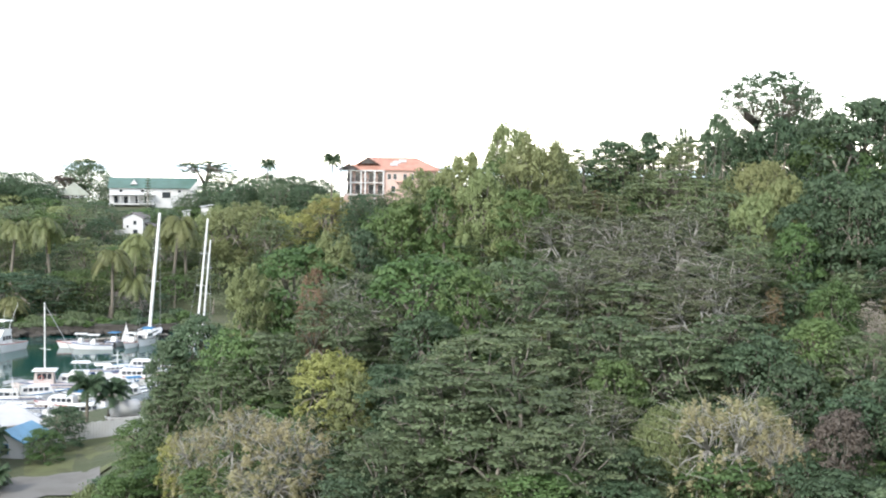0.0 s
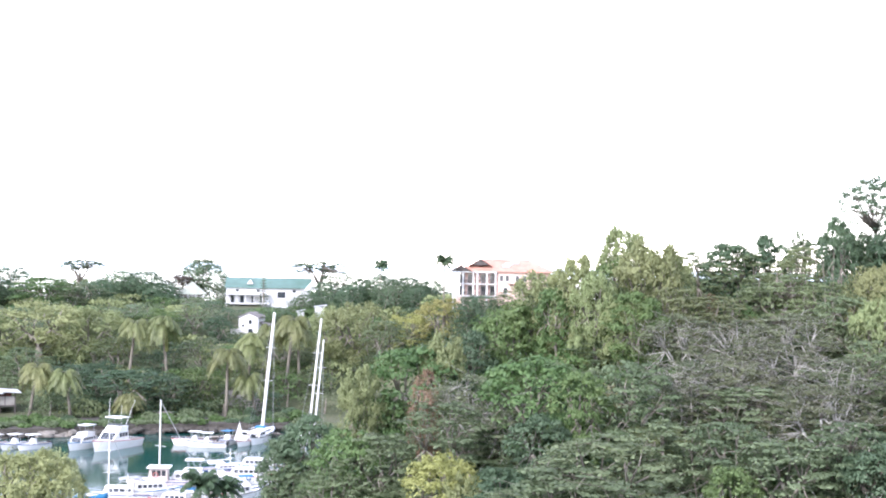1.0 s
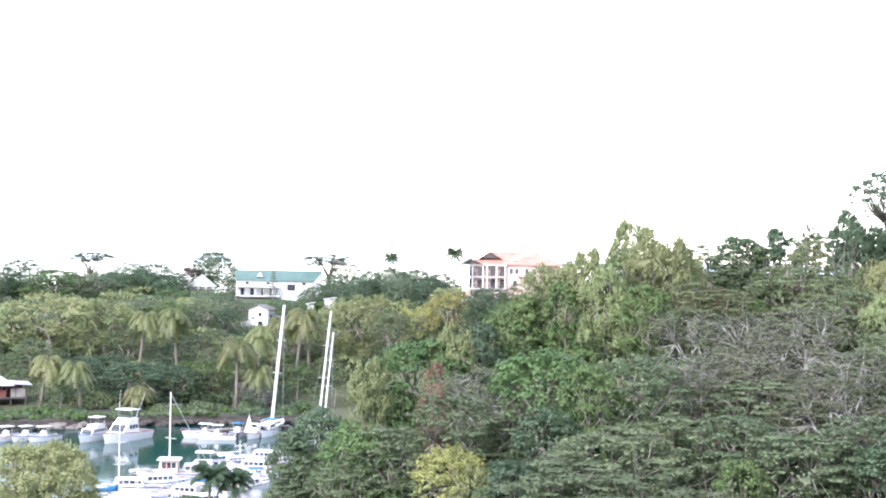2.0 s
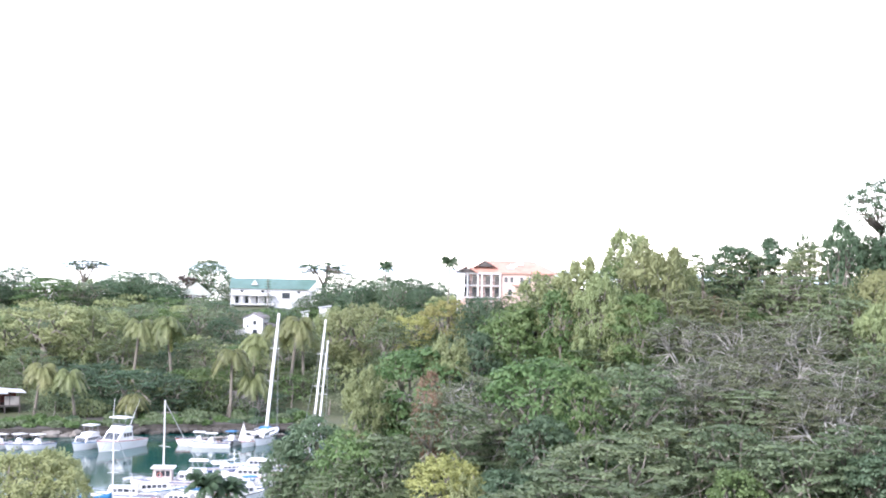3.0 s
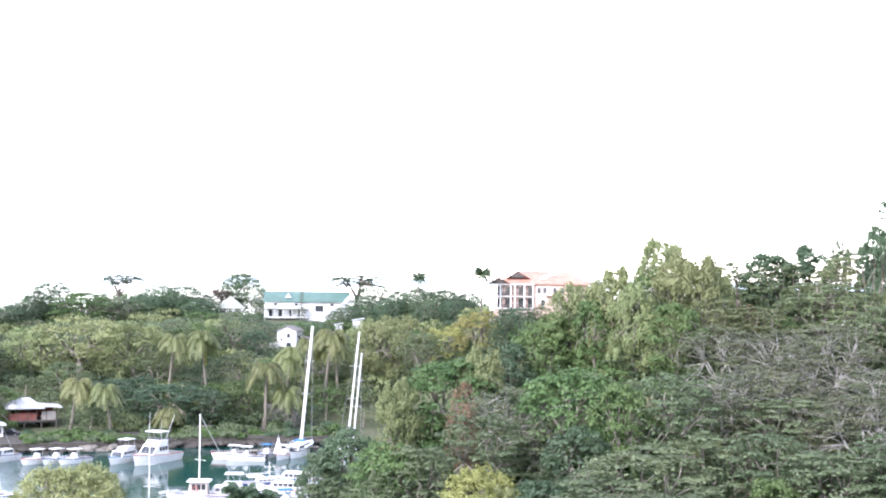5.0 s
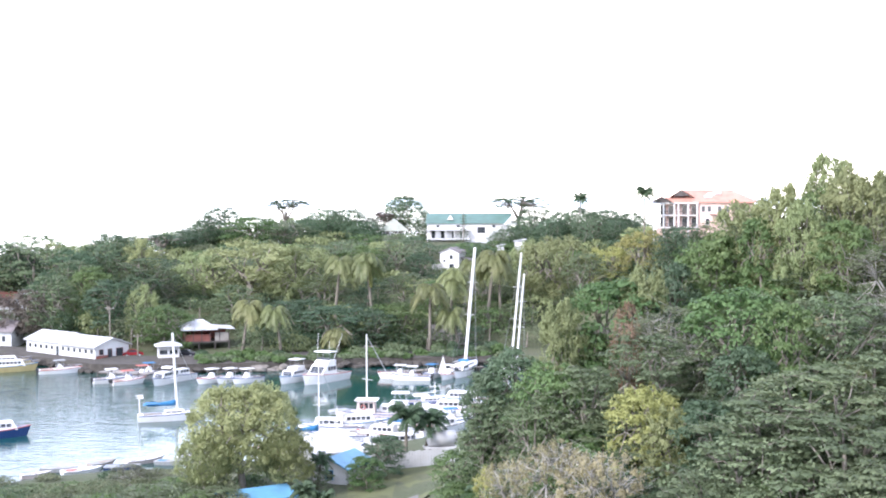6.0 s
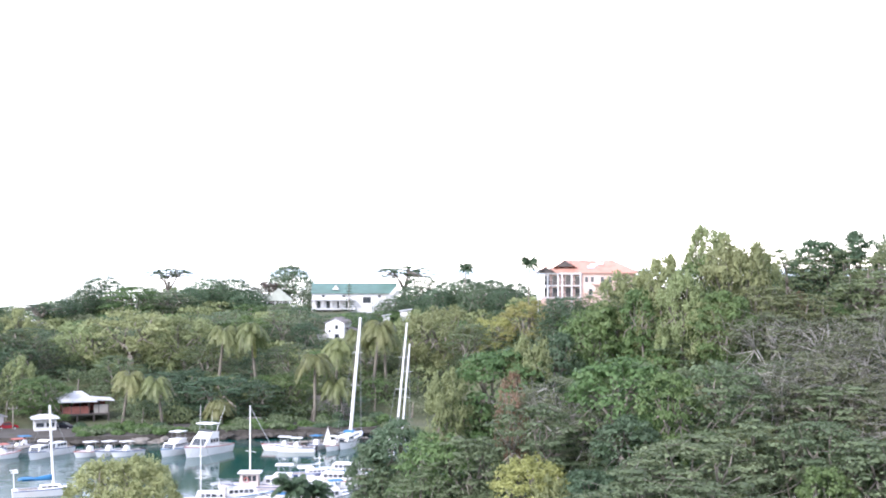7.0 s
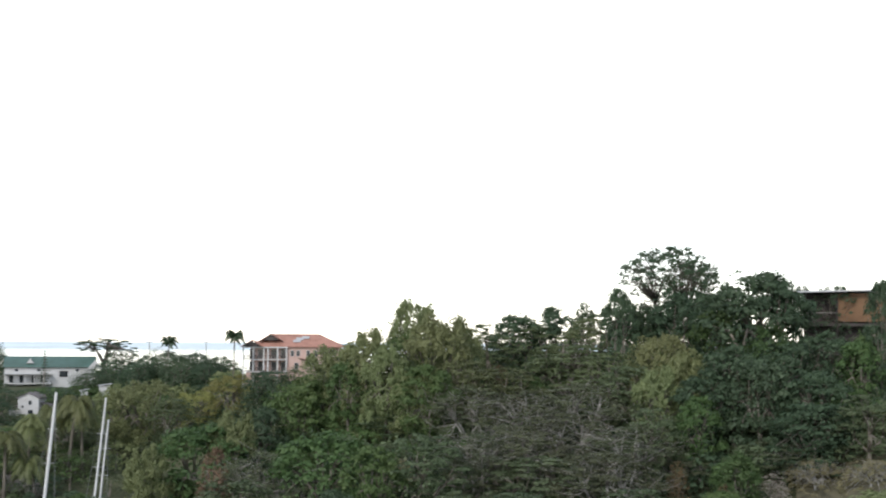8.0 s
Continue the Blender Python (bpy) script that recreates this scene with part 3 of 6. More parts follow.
def plant_near_hill():
    rnd = random.Random(3)
    low = []
    for i in range(14):
        d0 = 63 + i * 6.6
        b = -5.0 + (i % 2) * 1.6
        while b < 35.5:
            d = d0 + rnd.uniform(-2.2, 2.2)
            bb = b + rnd.uniform(-.9, .9)
            b += 8.6 / d * 57.3
            if d > float(crest_range(bb)) + 8 or bb < -4.2:
                continue
            p = at(bb, d)
            if not is_clear(p):
                continue
            g = land_at(p)
            w = rnd.uniform(6.5, 9.5) if bb > 3 else rnd.uniform(5, 7)
            lim = lower_before(bb, d, min(float(near_sky(bb)), float(near_sky(bb - w * 22 / d)) + .8), w * 16 / d, math.degrees(math.atan((g + 2.6 - EYE_Z) / d)))
            top = min(g + rnd.uniform(4.0, 7.0) + (1 if d > float(crest_range(bb)) - 16 else 0), EYE_Z + d * math.tan(radians(lim)))
            crest = d > float(crest_range(bb)) - 10
            if top < g + (3.4 if crest else 1.3):
                continue
            f = rnd.random() if not crest else rnd.uniform(.6, 1)
            kind = ("mango" if f < .75 else "bright" if f < .85 else "willow") if crest else ("rain" if f < .32 else "bright" if f < .54 else "mango" if f < .7 else "grey" if f < .8 else "willow") if bb < 9 else \
                   ("rain" if f < .34 else "grey" if f < .48 else "mango" if f < .64 else "bright" if f < .8 else "willow")
            if kind == "mango" and d < 98:
                kind = rnd.choice(("rain", "rain", "bright"))
            tree(kind, bb, d, top, w, True)
    # undergrowth that fills the gaps between the trunks
    for i in range(26):
        d0 = 60 + i * 3.6
        b = -4.6 + (i % 2) * 1.0
        while b < 36:
            d, bb = d0 + rnd.uniform(-1.5, 1.5), b + rnd.uniform(-.8, .8)
            b += 4.4 / d * 57.3
            p = at(bb, d)
            g = land_at(p)
            top = min(g + rnd.uniform(1.7, 3.6), EYE_Z + d * math.tan(radians(lower_before(bb, d, min(float(near_sky(bb)), float(near_sky(bb - 110 / d)) + .6), .8, math.degrees(math.atan((g + 2.4 - EYE_Z) / d))))))
            if d < float(crest_range(bb)) + 6 and is_clear(p) and top > g + .8:
                low.append((rnd.choice(("mango", "mango", "rain", "bright")), p, g, top, rnd.uniform(4.5, 6.5)))
    joined_woods("undergrowth", low, "mixed green undergrowth between the hillside trees", 470, .4, False)


def plant_far_side():
    rnd = random.Random(5)
    rows = []
    for i in range(19):
        d0 = 287 + i * 8.8
        b = -22.5 + (i % 2) * .7
        while b < 10.5:
            d, bb = d0 + rnd.uniform(-3, 3), b + rnd.uniform(-.6, .6)
            b += 8.8 / d * 57.3
            p = at(bb, d)
            g = land_at(p)
            if d < far_shore(bb) + (13 if bb < -12.8 else 9) or bb > 1 and d < 315 or not is_clear(p) or g < 1.4:
                continue
            lim = lower_before(bb, d, float(far_sky(bb)) + rnd.uniform(-.3, .1), .7, math.degrees(math.atan((g + 4 - EYE_Z) / d)))
            if -3.0 < bb < -1.4 and d < 362:
                lim = -3.05
            if -7.8 < bb < -5.0 and 293 < d < 319:
                lim = -4.5
            if bb < -14.5 and d < 330:
                lim = min(lim, -4.6)
            top = min(g + rnd.uniform(5, 8.5), EYE_Z + d * math.tan(radians(lim)))
            if top < g + 1.8:
                continue
            f = rnd.random()
            kind = "mango" if f < .22 else "rain" if f < .5 else "willow" if f < .76 else "bright" if f < .94 else "grey"
            rows.append((kind, p, g, top, rnd.uniform(9.5, 14)))
    for i in range(4):
        b = -12.6
        while b < 0:
            bb = b + rnd.uniform(-.2, .2)
            d = float(far_shore(bb)) - 1.4 + i * 2.2 + rnd.uniform(-.6, .6)
            b += 3.2 / d * 57.3
            p = at(bb, d)
            if rnd.random() < .8:
                rows.append((rnd.choice(("mango", "rain", "bright")), p, 1.5, 1.5 + rnd.uniform(.8, 1.3 + i * .5), rnd.uniform(2.6, 4.2)))
    joined_woods("far_woods", rows, "mixed green woods on the far hillside above the quay", 850, .52)


# Trees that stand out on the near hill.
def t_near(kind, bearing, rng_m, el, width, v=None, drop=2.6):
    STANDOUT.append((bearing, rng_m, el, width * 17 / rng_m, drop))
    return tree(kind, bearing, rng_m, EYE_Z + rng_m * math.tan(radians(el)), width, True, v)


t_near("willow", 13.4, 130, 1.74, 6.2, 0)
t_near("willow", 14.4, 123, 1.23, 7.4, 1)
t_near("willow", 15.3, 127, 0.82, 5.2, 2)
t_near("bright", 13.9, 118, -0.81, 6.2, 0)
t_near("willow", 13.4, 119, -1.29, 5.0, 3)
t_near("willow", 11.4, 124, 0.53, 6.0, 0)
t_near("willow", 12.2, 121, -0.12, 5.0, 1)
t_near("bright", 10.7, 124, -0.61, 5.3, 1)
t_near("willow", 9.8, 128, -0.34, 7.2, 2)
t_near("bright", 8.9, 126, -1.23, 6.6, 2)
t_near("olive", 15.4, 121, -0.79, 6.9, 0)
t_near("mango", 17.7, 137, 1.29, 6.2, 0)
t_near("mango", 19.4, 138, 1.68, 5.3, 1)
t_near("olive", 18.4, 137, 0.62, 9.8, 1)
t_near("olive", 20.6, 132, 0.97, 6.9, 2)
t_near("olive", 19.8, 126, -0.02, 10.3, 3)
t_near("airy", 20.5, 139, 1.65, 2.3, 0)
t_near("mango", 21.9, 128, 2.60, 4.0, 2)
t_near("mango", 22.4, 131, 1.52, 5.7, 3)
t_near("mango", 24.9, 133, 1.99, 7.0, 0)
t_near("mango", 27.2, 123, 3.25, 11.0, 1)
t_near("mango", 28.3, 122, 2.9, 8.0, 2)
t_near("bright", 26.1, 127, 1.77, 6.7, 3)
t_near("rust", 17.0, 133, -1.03, 1.8, 0)
t_near("shade", 23.8, 120, 0.39, 6.3, 0)
t_near("willow", 24.7, 117, -0.30, 5.0, 3)
t_near("willow", 23.5, 114, -1.01, 5.0, 0)
t_near("bright", 25.2, 110, -2.01, 4.1, 0)
t_near("mango", 26.6, 113, 0.07, 6.5, 3)
t_near("mango", 27.7, 111, -0.59, 6.3, 0)
t_near("olive", 21.5, 122, -0.42, 7.0, 0)
t_near("bright", 18.3, 123, -1.36, 3.6, 1)
t_near("olive", 17.1, 122, -1.12, 8.2, 1)
t_near("grey", 15.7, 115, -1.88, 7.8, 0)
t_near("grey", 18.1, 114, -2.07, 8.8, 1)
t_near("grey", 20.3, 115, -1.75, 8.9, 2)
t_near("rain", 22.4, 118, -0.91, 6.8, 2)
t_near("grey", 22.1, 106, -3.39, 9.1, 3)
t_near("grey", 19.6, 109, -2.98, 8.9, 0)
t_near("grey", 17.4, 107, -3.50, 8.8, 1)
t_near("grey", 21.2, 101, -4.58, 9.2, 2)
t_near("rain", 18.6, 103, -4.74, 8.4, 3)
t_near("grey", 15.9, 106, -3.76, 7.7, 3)
t_near("rain", 23.3, 108, -2.75, 5.7, 0)
t_near("rain", 13.8, 103, -3.84, 7.4, 1)
t_near("buff", 12.6, 107, -4.55, 3.5, 0)
t_near("bright", 9.7, 105, -3.52, 9.0, 2)
t_near("bright", 8.3, 125, -1.59, 6.0, 3)
t_near("bright", 11.7, 102, -4.16, 5.3, 0)
t_near("mango", 6.9, 122, -2.55, 6.0, 1)
t_near("bright", 4.6, 119, -3.23, 9.7, 1)
t_near("willow", 5.9, 120, -2.92, 5.2, 1)
t_near("rust", 5.15, 104, -4.25, 2.8, 1)
t_near("willow", 2.5, 116, -4.42, 5.0, 2)
t_near("bright", 3.4, 118, -5.29, 6.8, 2)
t_near("grey", 7.2, 108, -4.59, 8.4, 0)
t_near("rain", 6.0, 103, -5.64, 8.4, 2)
t_near("grey", 8.6, 104, -6.12, 5.7, 1)
t_near("mango", 10.0, 99, -5.96, 5.7, 2)
t_near("bright", 2.0, 106, -6.69, 6.6, 3)
t_near("rain", 3.4, 104, -7.05, 7.5, 3)
t_near("mango", 0.3, 114, -6.15, 6.8, 3)
t_near("mango", -0.8, 113, -7.02, 4.9, 0)
t_near("golden", 5.9, 96, -7.86, 6.9, 1)
t_near("willow", 6.8, 94, -8.70, 4.0, 3)
t_near("rain", -0.1, 112, -8.19, 6.9, 0)
t_near("rain", 1.5, 103, -8.56, 6.3, 0)
t_near("mango", 8.6, 94, -8.22, 5.9, 1)
t_near("bright", -1.6, 114, -10.46, 6.6, 1)
t_near("bright", -1.9, 107, -11.81, 5.0, 2)
t_near("rain", 12.9, 92, -6.86, 10.6, 1)
t_near("rain", 15.5, 96, -6.22, 8.7, 2)
t_near("rain", 11.0, 89, -8.19, 10.3, 3)
t_near("rain", 14.1, 86, -8.84, 10.7, 0)
t_near("rain", 15.8, 80, -10.44, 8.4, 1)
t_near("rain", 10.1, 85, -9.73, 8.6, 2)
t_near("rain", 13.0, 82, -10.98, 9.8, 3)
t_near("rain", 8.4, 83, -11.27, 7.1, 0)
t_near("mango", 7.2, 82, -12.66, 5.9, 2)
t_near("bright", 11.1, 84, -11.24, 3.6, 3)
t_near("bright", 14.9, 78, -12.55, 7.5, 1)
t_near("bright", 17.9, 89, -7.81, 4.7, 0)
t_near("rain", 17.8, 95, -6.17, 7.7, 2)
t_near("rain", 20.0, 92, -6.81, 9.2, 3)
t_near("grey", 17.2, 86, -9.38, 6.3, 2)
t_near("rain", 22.5, 94, -6.02, 8.1, 0)
t_near("mango", 23.9, 91, -6.66, 6.6, 3)
t_near("bright", 25.9, 93, -5.78, 5.8, 1)
t_near("bright", 26.8, 100, -4.30, 3.8, 2)
t_near("rust", 26.2, 100, -5.75, 1.7, 2)
t_near("rust", 24.3, 104, -4.90, 1.8, 3)
t_near("rain", 27.9, 91, -6.48, 5.7, 1)
t_near("mango", 25.3, 88, -7.75, 5.4, 0)
t_near("mango", 28.6, 86, -8.02, 5.8, 1)
t_near("buff", 22.6, 80, -8.60, 8.0, 1)
t_near("willow", 23.6, 84, -9.40, 5.0, 0)
t_near("shade", 20.4, 81, -9.78, 5.0, 2)
t_near("buff", 24.8, 79, -9.71, 4.6, 2)
t_near("bright", 22.7, 79, -11.46, 6.5, 3)
t_near("brown", 27.1, 79, -9.43, 4.3, 0)
t_near("bright", 2.2, 95, -11.12, 5.0, 3)
t_near("buff", 2.1, 94, -9.80, 6.5, 3)
t_near("buff", 4.1, 89, -10.14, 7.0, 0)
t_near("buff", 0.3, 99, -10.55, 5.2, 1)
t_near("golden", -0.6, 102, -11.33, 3.0, 0)
t_near("buff", 3.4, 88, -11.94, 7.0, 2)
t_near("mango", 18.9, 80, -11.49, 5.0, 2)
t_near("mango", 27.4, 75, -11.91, 6.1, 2)
t_near("mango", 25.6, 78, -11.36, 4.1, 3)
t_near("mango", 18.3, 78, -12.90, 5.5, 3)
t_near("airy", 29.3, 131, 2.31, 2.7, 1)
t_near("airy", 30.6, 129, 2.34, 4.8, 2)
t_near("mango", 32.4, 115, 2.91, 3.3, 0)
t_near("mango", 28.7, 115, 0.22, 6.0, 1)
t_near("bright", 28.0, 120, 0.91, 5.2, 0)
t_near("bright", 31.7, 115, 0.32, 5.5, 1)
t_near("mango", 29.9, 110, -0.93, 6.3, 2)
t_near("bright", 26.6, 102, -4.60, 4.0, 2)
t_near("mango", 25.5, 112, -0.93, 5.9, 3)
t_near("willow", 23.9, 120, 0.00, 4.6, 0)
t_near("pink", 28.4, 99, -5.73, 2.0, 1)
t_near("buff", 29.7, 104, -4.55, 5.0, 3)
t_near("buff", 31.9, 103, -4.50, 4.9, 0)
t_near("mango", 29.7, 107, -2.29, 7.7, 0)
t_near("rain", 31.8, 106, -2.05, 5.5, 0)
t_near("bright", -2.9, 103, -12.60, 4.5, 1)
t_near("rain", -0.9, 110, -9.30, 5.0, 3)
t_near("rain", 16.4, 138, 0.70, 6.0, 0)
t_near("rain", 18.3, 140, 0.95, 6.5, 1)
t_near("rain", 20.9, 138, 1.30, 6.0, 2)
t_near("mango", 22.9, 136, 1.70, 6.0, 3)
t_near("mango", 26.0, 132, 2.30, 6.5, 0)
t_near("mango", 30.3, 118, 0.60, 6.0, 3)
t_near("bright", 31.9, 117, 0.70, 4.5, 2)
t_near("mango", 27.6, 84, -8.90, 5.5, 2)
t_near("rain", 11.9, 127, -0.10, 6.0, 3)
t_near("bright", 13.0, 129, 0.55, 6.0, 1)
t_near("rain", 10.5, 128, -0.65, 6.0, 0)
t_near("rain", 12.7, 125, -0.50, 5.5, 2)
t_near("airy", 24.0, 134, 4.00, 10.5, 0)
t_near("airy", 24.9, 136, 3.40, 7.5, 2)
t_near("mango", 24.2, 130, 2.35, 5.8, 1)
t_near("pink", 28.1, 101, -5.30, 2.4, 2)
t_near("mango", 34.6, 120, 2.55, 8.1, 2)


# Trees that stand out on the far side and by the near shore.
def t_far(kind, bearing, rng_m, el, width, v=None, drop=1.1):
    STANDOUT.append((bearing, rng_m, el, width * 20 / rng_m, drop))
    return tree(kind, bearing, rng_m, EYE_Z + rng_m * math.tan(radians(el)), width, False, v, "far shore trees")


STANDOUT.append((-4.6, 398, -1.1, 1.0, .95))
STANDOUT.append((-2.3, 356, -2.25, 1.0, 1.0))
t_far("round", -7.5, 400, -0.45, 16.5, 0, 1.5)
t_far("round", -6.5, 399, -0.5, 16.5, 1, 1.5)
t_far("round", -8.2, 398, -0.91, 14.8, 1, 1.4)
t_far("round", -6.0, 398, -0.95, 16.6, 2, 1.4)
t_far("round", -11.7, 405, -0.36, 16.9, 0, 1.4)
t_far("round", -12.6, 400, -0.92, 13.0, 0, 1.4)
t_far("bright", -10.5, 392, -0.78, 20.0, 0, 1.2)
t_far("rain", -9.0, 390, -1.10, 18.1, 0, 1.2)
t_far("flat", -9.1, 425, -0.12, 15.8, 0, .6)
t_far("flat", -14.3, 390, -1.58, 19.9, 1, .7)
t_far("rain", -15.5, 352, -1.64, 19.6, 1, 1.6)
t_far("round", -13.3, 395, -1.33, 14.7, 1, 1.4)
t_far("round", -4.2, 418, 0.14, 17.5, 2, 1.4)
t_far("brown", -5.1, 412, -0.62, 11.5, 0, .8)
t_far("round", -3.25, 410, -0.9, 7.0, 0, 0.6)
t_far("flat", 0.7, 410, -0.00, 18.1, 2, .6)
t_far("airy", 1.4, 404, -0.45, 11.3, 0, .8)
t_far("round", 0.2, 385, -1.36, 12.5, 0, 1.4)
t_far("willow", -12.5, 338, -2.25, 19.6, 0, 2.0)
t_far("willow", -10.5, 335, -1.84, 29.5, 1, 2.3)
t_far("willow", -8.5, 332, -2.03, 21.6, 2, 2.2)
t_far("rain", -6.9, 352, -1.94, 18.0, 2, 1.2)
t_far("bright", -6.0, 350, -1.98, 14.6, 1, 1.2)
t_far("rain", -4.4, 352, -1.84, 14.7, 3, 1.2)
t_far("mango", -3.5, 345, -2.31, 9.6, 2, 1.2)
t_far("rain", -7.5, 325, -3.24, 15.1, 0, 1.4)
t_far("rain", -4.1, 322, -3.20, 14.9, 1, 1.4)
t_far("bright", -2.9, 318, -3.48, 11.8, 2, 1.0)
t_far("mango", -7.0, 297, -4.45, 20.7, 3, 1.5)
t_far("mango", -5.3, 295, -4.69, 15.1, 0, 1.5)
t_far("bright", -4.2, 297, -4.37, 12.4, 3, 1.4)
t_far("bright", -14.2, 297, -4.37, 14.5, 0, 1.5)
t_far("willow", -15.0, 306, -3.59, 8.5, 3, 1.2)
t_far("mango", -16.1, 312, -3.28, 15.9, 1, 1.3)
t_far("mango", -9.4, 303, -4.27, 15.5, 2, 1.2)
t_far("rain", -11.2, 320, -3.7, 13.0, 2, 1.2)
t_far("mango", -8.2, 305, -4.16, 12.7, 3, 1.2)
t_far("rain", -14.8, 335, -2.51, 20.2, 3, 1.4)
t_far("willow", 2.2, 330, -1.60, 21.4, 0, 2.6)
t_far("willow", 1.2, 335, -1.86, 12.4, 1, 2.0)
t_far("rain", 3.4, 322, -2.43, 13.5, 0, 1.6)
t_far("round", 3.8, 372, -0.62, 14.0, 1, 1.3)
t_far("round", 2.0, 380, -0.95, 13.0, 2, 1.3)
t_far("round", 4.9, 366, -0.85, 12.0, 0, 1.0)
t_far("rain", -19.2, 345, -1.41, 20.4, 1, 1.5)
t_far("round", -16.3, 352, -1.33, 19.3, 0, 1.6)
t_far("mango", -17.8, 342, -1.92, 15.6, 2, 1.5)
t_far("willow", -15.1, 345, -1.70, 11.0, 3, 1.2)
t_far("round", -20.5, 350, -1.58, 17.6, 1, 1.4)
t_far("bright", -17.0, 325, -2.70, 13.3, 2, 1.2)
t_far("rain", -18.6, 318, -3.14, 13.0, 0, 1.2)
t_far("golden", 5.85, 322, -1.40, 15.9, 0, 1.4)
t_far("golden", 6.85, 320, -1.86, 10.4, 1, 1.4)
t_far("golden", 4.55, 327, -2.07, 13.7, 2, 1.4)
t_far("mango", 5.3, 330, -2.66, 16.8, 0, 1.4)
t_far("rain", -0.8, 330, -3.16, 16.8, 1, 1.2)
t_far("round", 1.0, 398, -0.80, 12.5, 0, 1.3)
t_far("round", 3.2, 385, -0.45, 15.5, 1, 1.3)
t_far("round", 4.4, 380, -0.50, 13.5, 2, 1.3)
t_far("round", 2.4, 388, -0.60, 12.5, 0, 1.3)
t_far("round", 5.4, 372, -0.65, 12.5, 0, 1.3)
t_far("mango", 6.9, 314, -1.25, 8, 1)
t_far("round", 7.5, 314, -1.2, 12, 2)
t_far("rain", 8.8, 313, -1.05, 11, 1)
t_far("willow", 10.0, 314, -0.95, 10, 2)
t_far("brown", -19.5, 318, -3.50, 10, 1)
t_far("brown", -20.4, 318, -3.80, 8, 2)
t_far("rain", -17.6, 330, -2.60, 15, 2)
t_far("mango", -19.8, 350, -2.00, 14, 1)
t_far("rain", -20.8, 345, -2.30, 14, 3)


def t_shore(kind, bearing, rng_m, el, width, v=None, g="shore trees"):
    return tree(kind, bearing, rng_m, EYE_Z + rng_m * math.tan(radians(el)), width, True, v, g)


t_shore("shade", -10.9, 150, -7.65, 14.5, 0)
t_shore("shade", -12.5, 148, -9.7, 7.0, 1)
t_shore("shade", -9.2, 148, -9.7, 7.0, 2)
t_shore("rain", -14.6, 148, -11.9, 9.0, 0)
t_shore("rain", -17.2, 146, -12.3, 8.0, 1)
t_shore("grey", -15.6, 158, -10.9, 5.0, 2)
t_shore("rain", -12.2, 142, -12.0, 7.0, 3)
t_shore("mango", -5.0, 158, -9.9, 5.6, 0)
t_shore("bright", -5.8, 151, -10.8, 4.6, 1)
t_shore("rain", -7.9, 150, -11.3, 4.0, 2)
t_shore("mango", -8.3, 141, -12.7, 6.0, 2)

t_far("willow", -18.3, 385, -1.75, 11, 0)
t_far("rain", -15.9, 385, -1.65, 13, 1)
t_far("bright", -19.8, 380, -1.95, 12, 2)
t_far("pine", -1.65, 392, -.55, 4.5, 0)
t_far("rain", -16.0, 345, -2.4, 13, 1)
t_far("mango", -15.0, 330, -3.0, 12, 2)
t_far("willow", -16.8, 325, -3.3, 10, 0)
t_far("mango", -18.6, 332, -2.9, 13, 3)
t_far("rain", -19.2, 365, -2.0, 13, 0)

# Palms along the far quay and among the woods.
palm(-10.95, 284, EYE_Z + 284 * math.tan(radians(-4.3)), 9.2, spin=20, v=0)
palm(-9.3, 283, EYE_Z + 283 * math.tan(radians(-4.55)), 8.8, spin=200, v=1)
palm(-6.9, 284, EYE_Z + 284 * math.tan(radians(-5.65)), 8.3, spin=120, v=2)
palm(-3.1, 287, EYE_Z + 287 * math.tan(radians(-3.65)), 10.0, spin=80, v=0)
palm(-1.85, 290, EYE_Z + 290 * math.tan(radians(-4.7)), 9.3, spin=190, v=1)
palm(-2.3, 305, EYE_Z + 305 * math.tan(radians(-3.0)), 9.8, spin=310, v=2)
palm(-0.7, 312, EYE_Z + 312 * math.tan(radians(-2.2)), 11.0, spin=10, v=0)
palm(-0.1, 316, EYE_Z + 316 * math.tan(radians(-2.6)), 9.8, spin=100, v=1)
palm(-1.5, 318, EYE_Z + 318 * math.tan(radians(-2.6)), 9.8, spin=50, v=2)
palm(-7.1, 318, EYE_Z + 318 * math.tan(radians(-2.45)), 10.4, spin=30, v=2, label="tall palm with grey trunk above the woods")
palm(-5.5, 318, EYE_Z + 318 * math.tan(radians(-2.3)), 10.4, spin=140, v=0, creeper=True, label="tall palm with yellow creeper on its trunk")
palm(5.85, 326, EYE_Z + 326 * math.tan(radians(0.3)), 6.2, spin=60, v=4, girth=1.0, label="slim palm beside the orange roofed house")
palm(3.1, 378, EYE_Z + 378 * math.tan(radians(0.0)), 6.1, spin=10, v=4, label="shaggy palm on the ridge")
palm(-4.15, 164, EYE_Z + 164 * math.tan(radians(-9.2)), 6.4, spin=75, v=4, label="young dark palm beside a white fence")
palm(-3.4, 166, EYE_Z + 166 * math.tan(radians(-9.4)), 6.0, spin=15, v=3, label="young dark palm beside a white fence")
palm(-7.9, 150, EYE_Z + 150 * math.tan(radians(-11.0)), 3.6, spin=35, v=4, label="short bushy palm beside the blue roof")
palm(-8.7, 138, EYE_Z + 138 * math.tan(radians(-12.2)), 3.8, spin=5, v=3, label="short bushy palm beside the road")
palm(-7.6, 137, EYE_Z + 137 * math.tan(radians(-12.6)), 3.4, spin=95, v=3, label="short bushy palm beside the road")


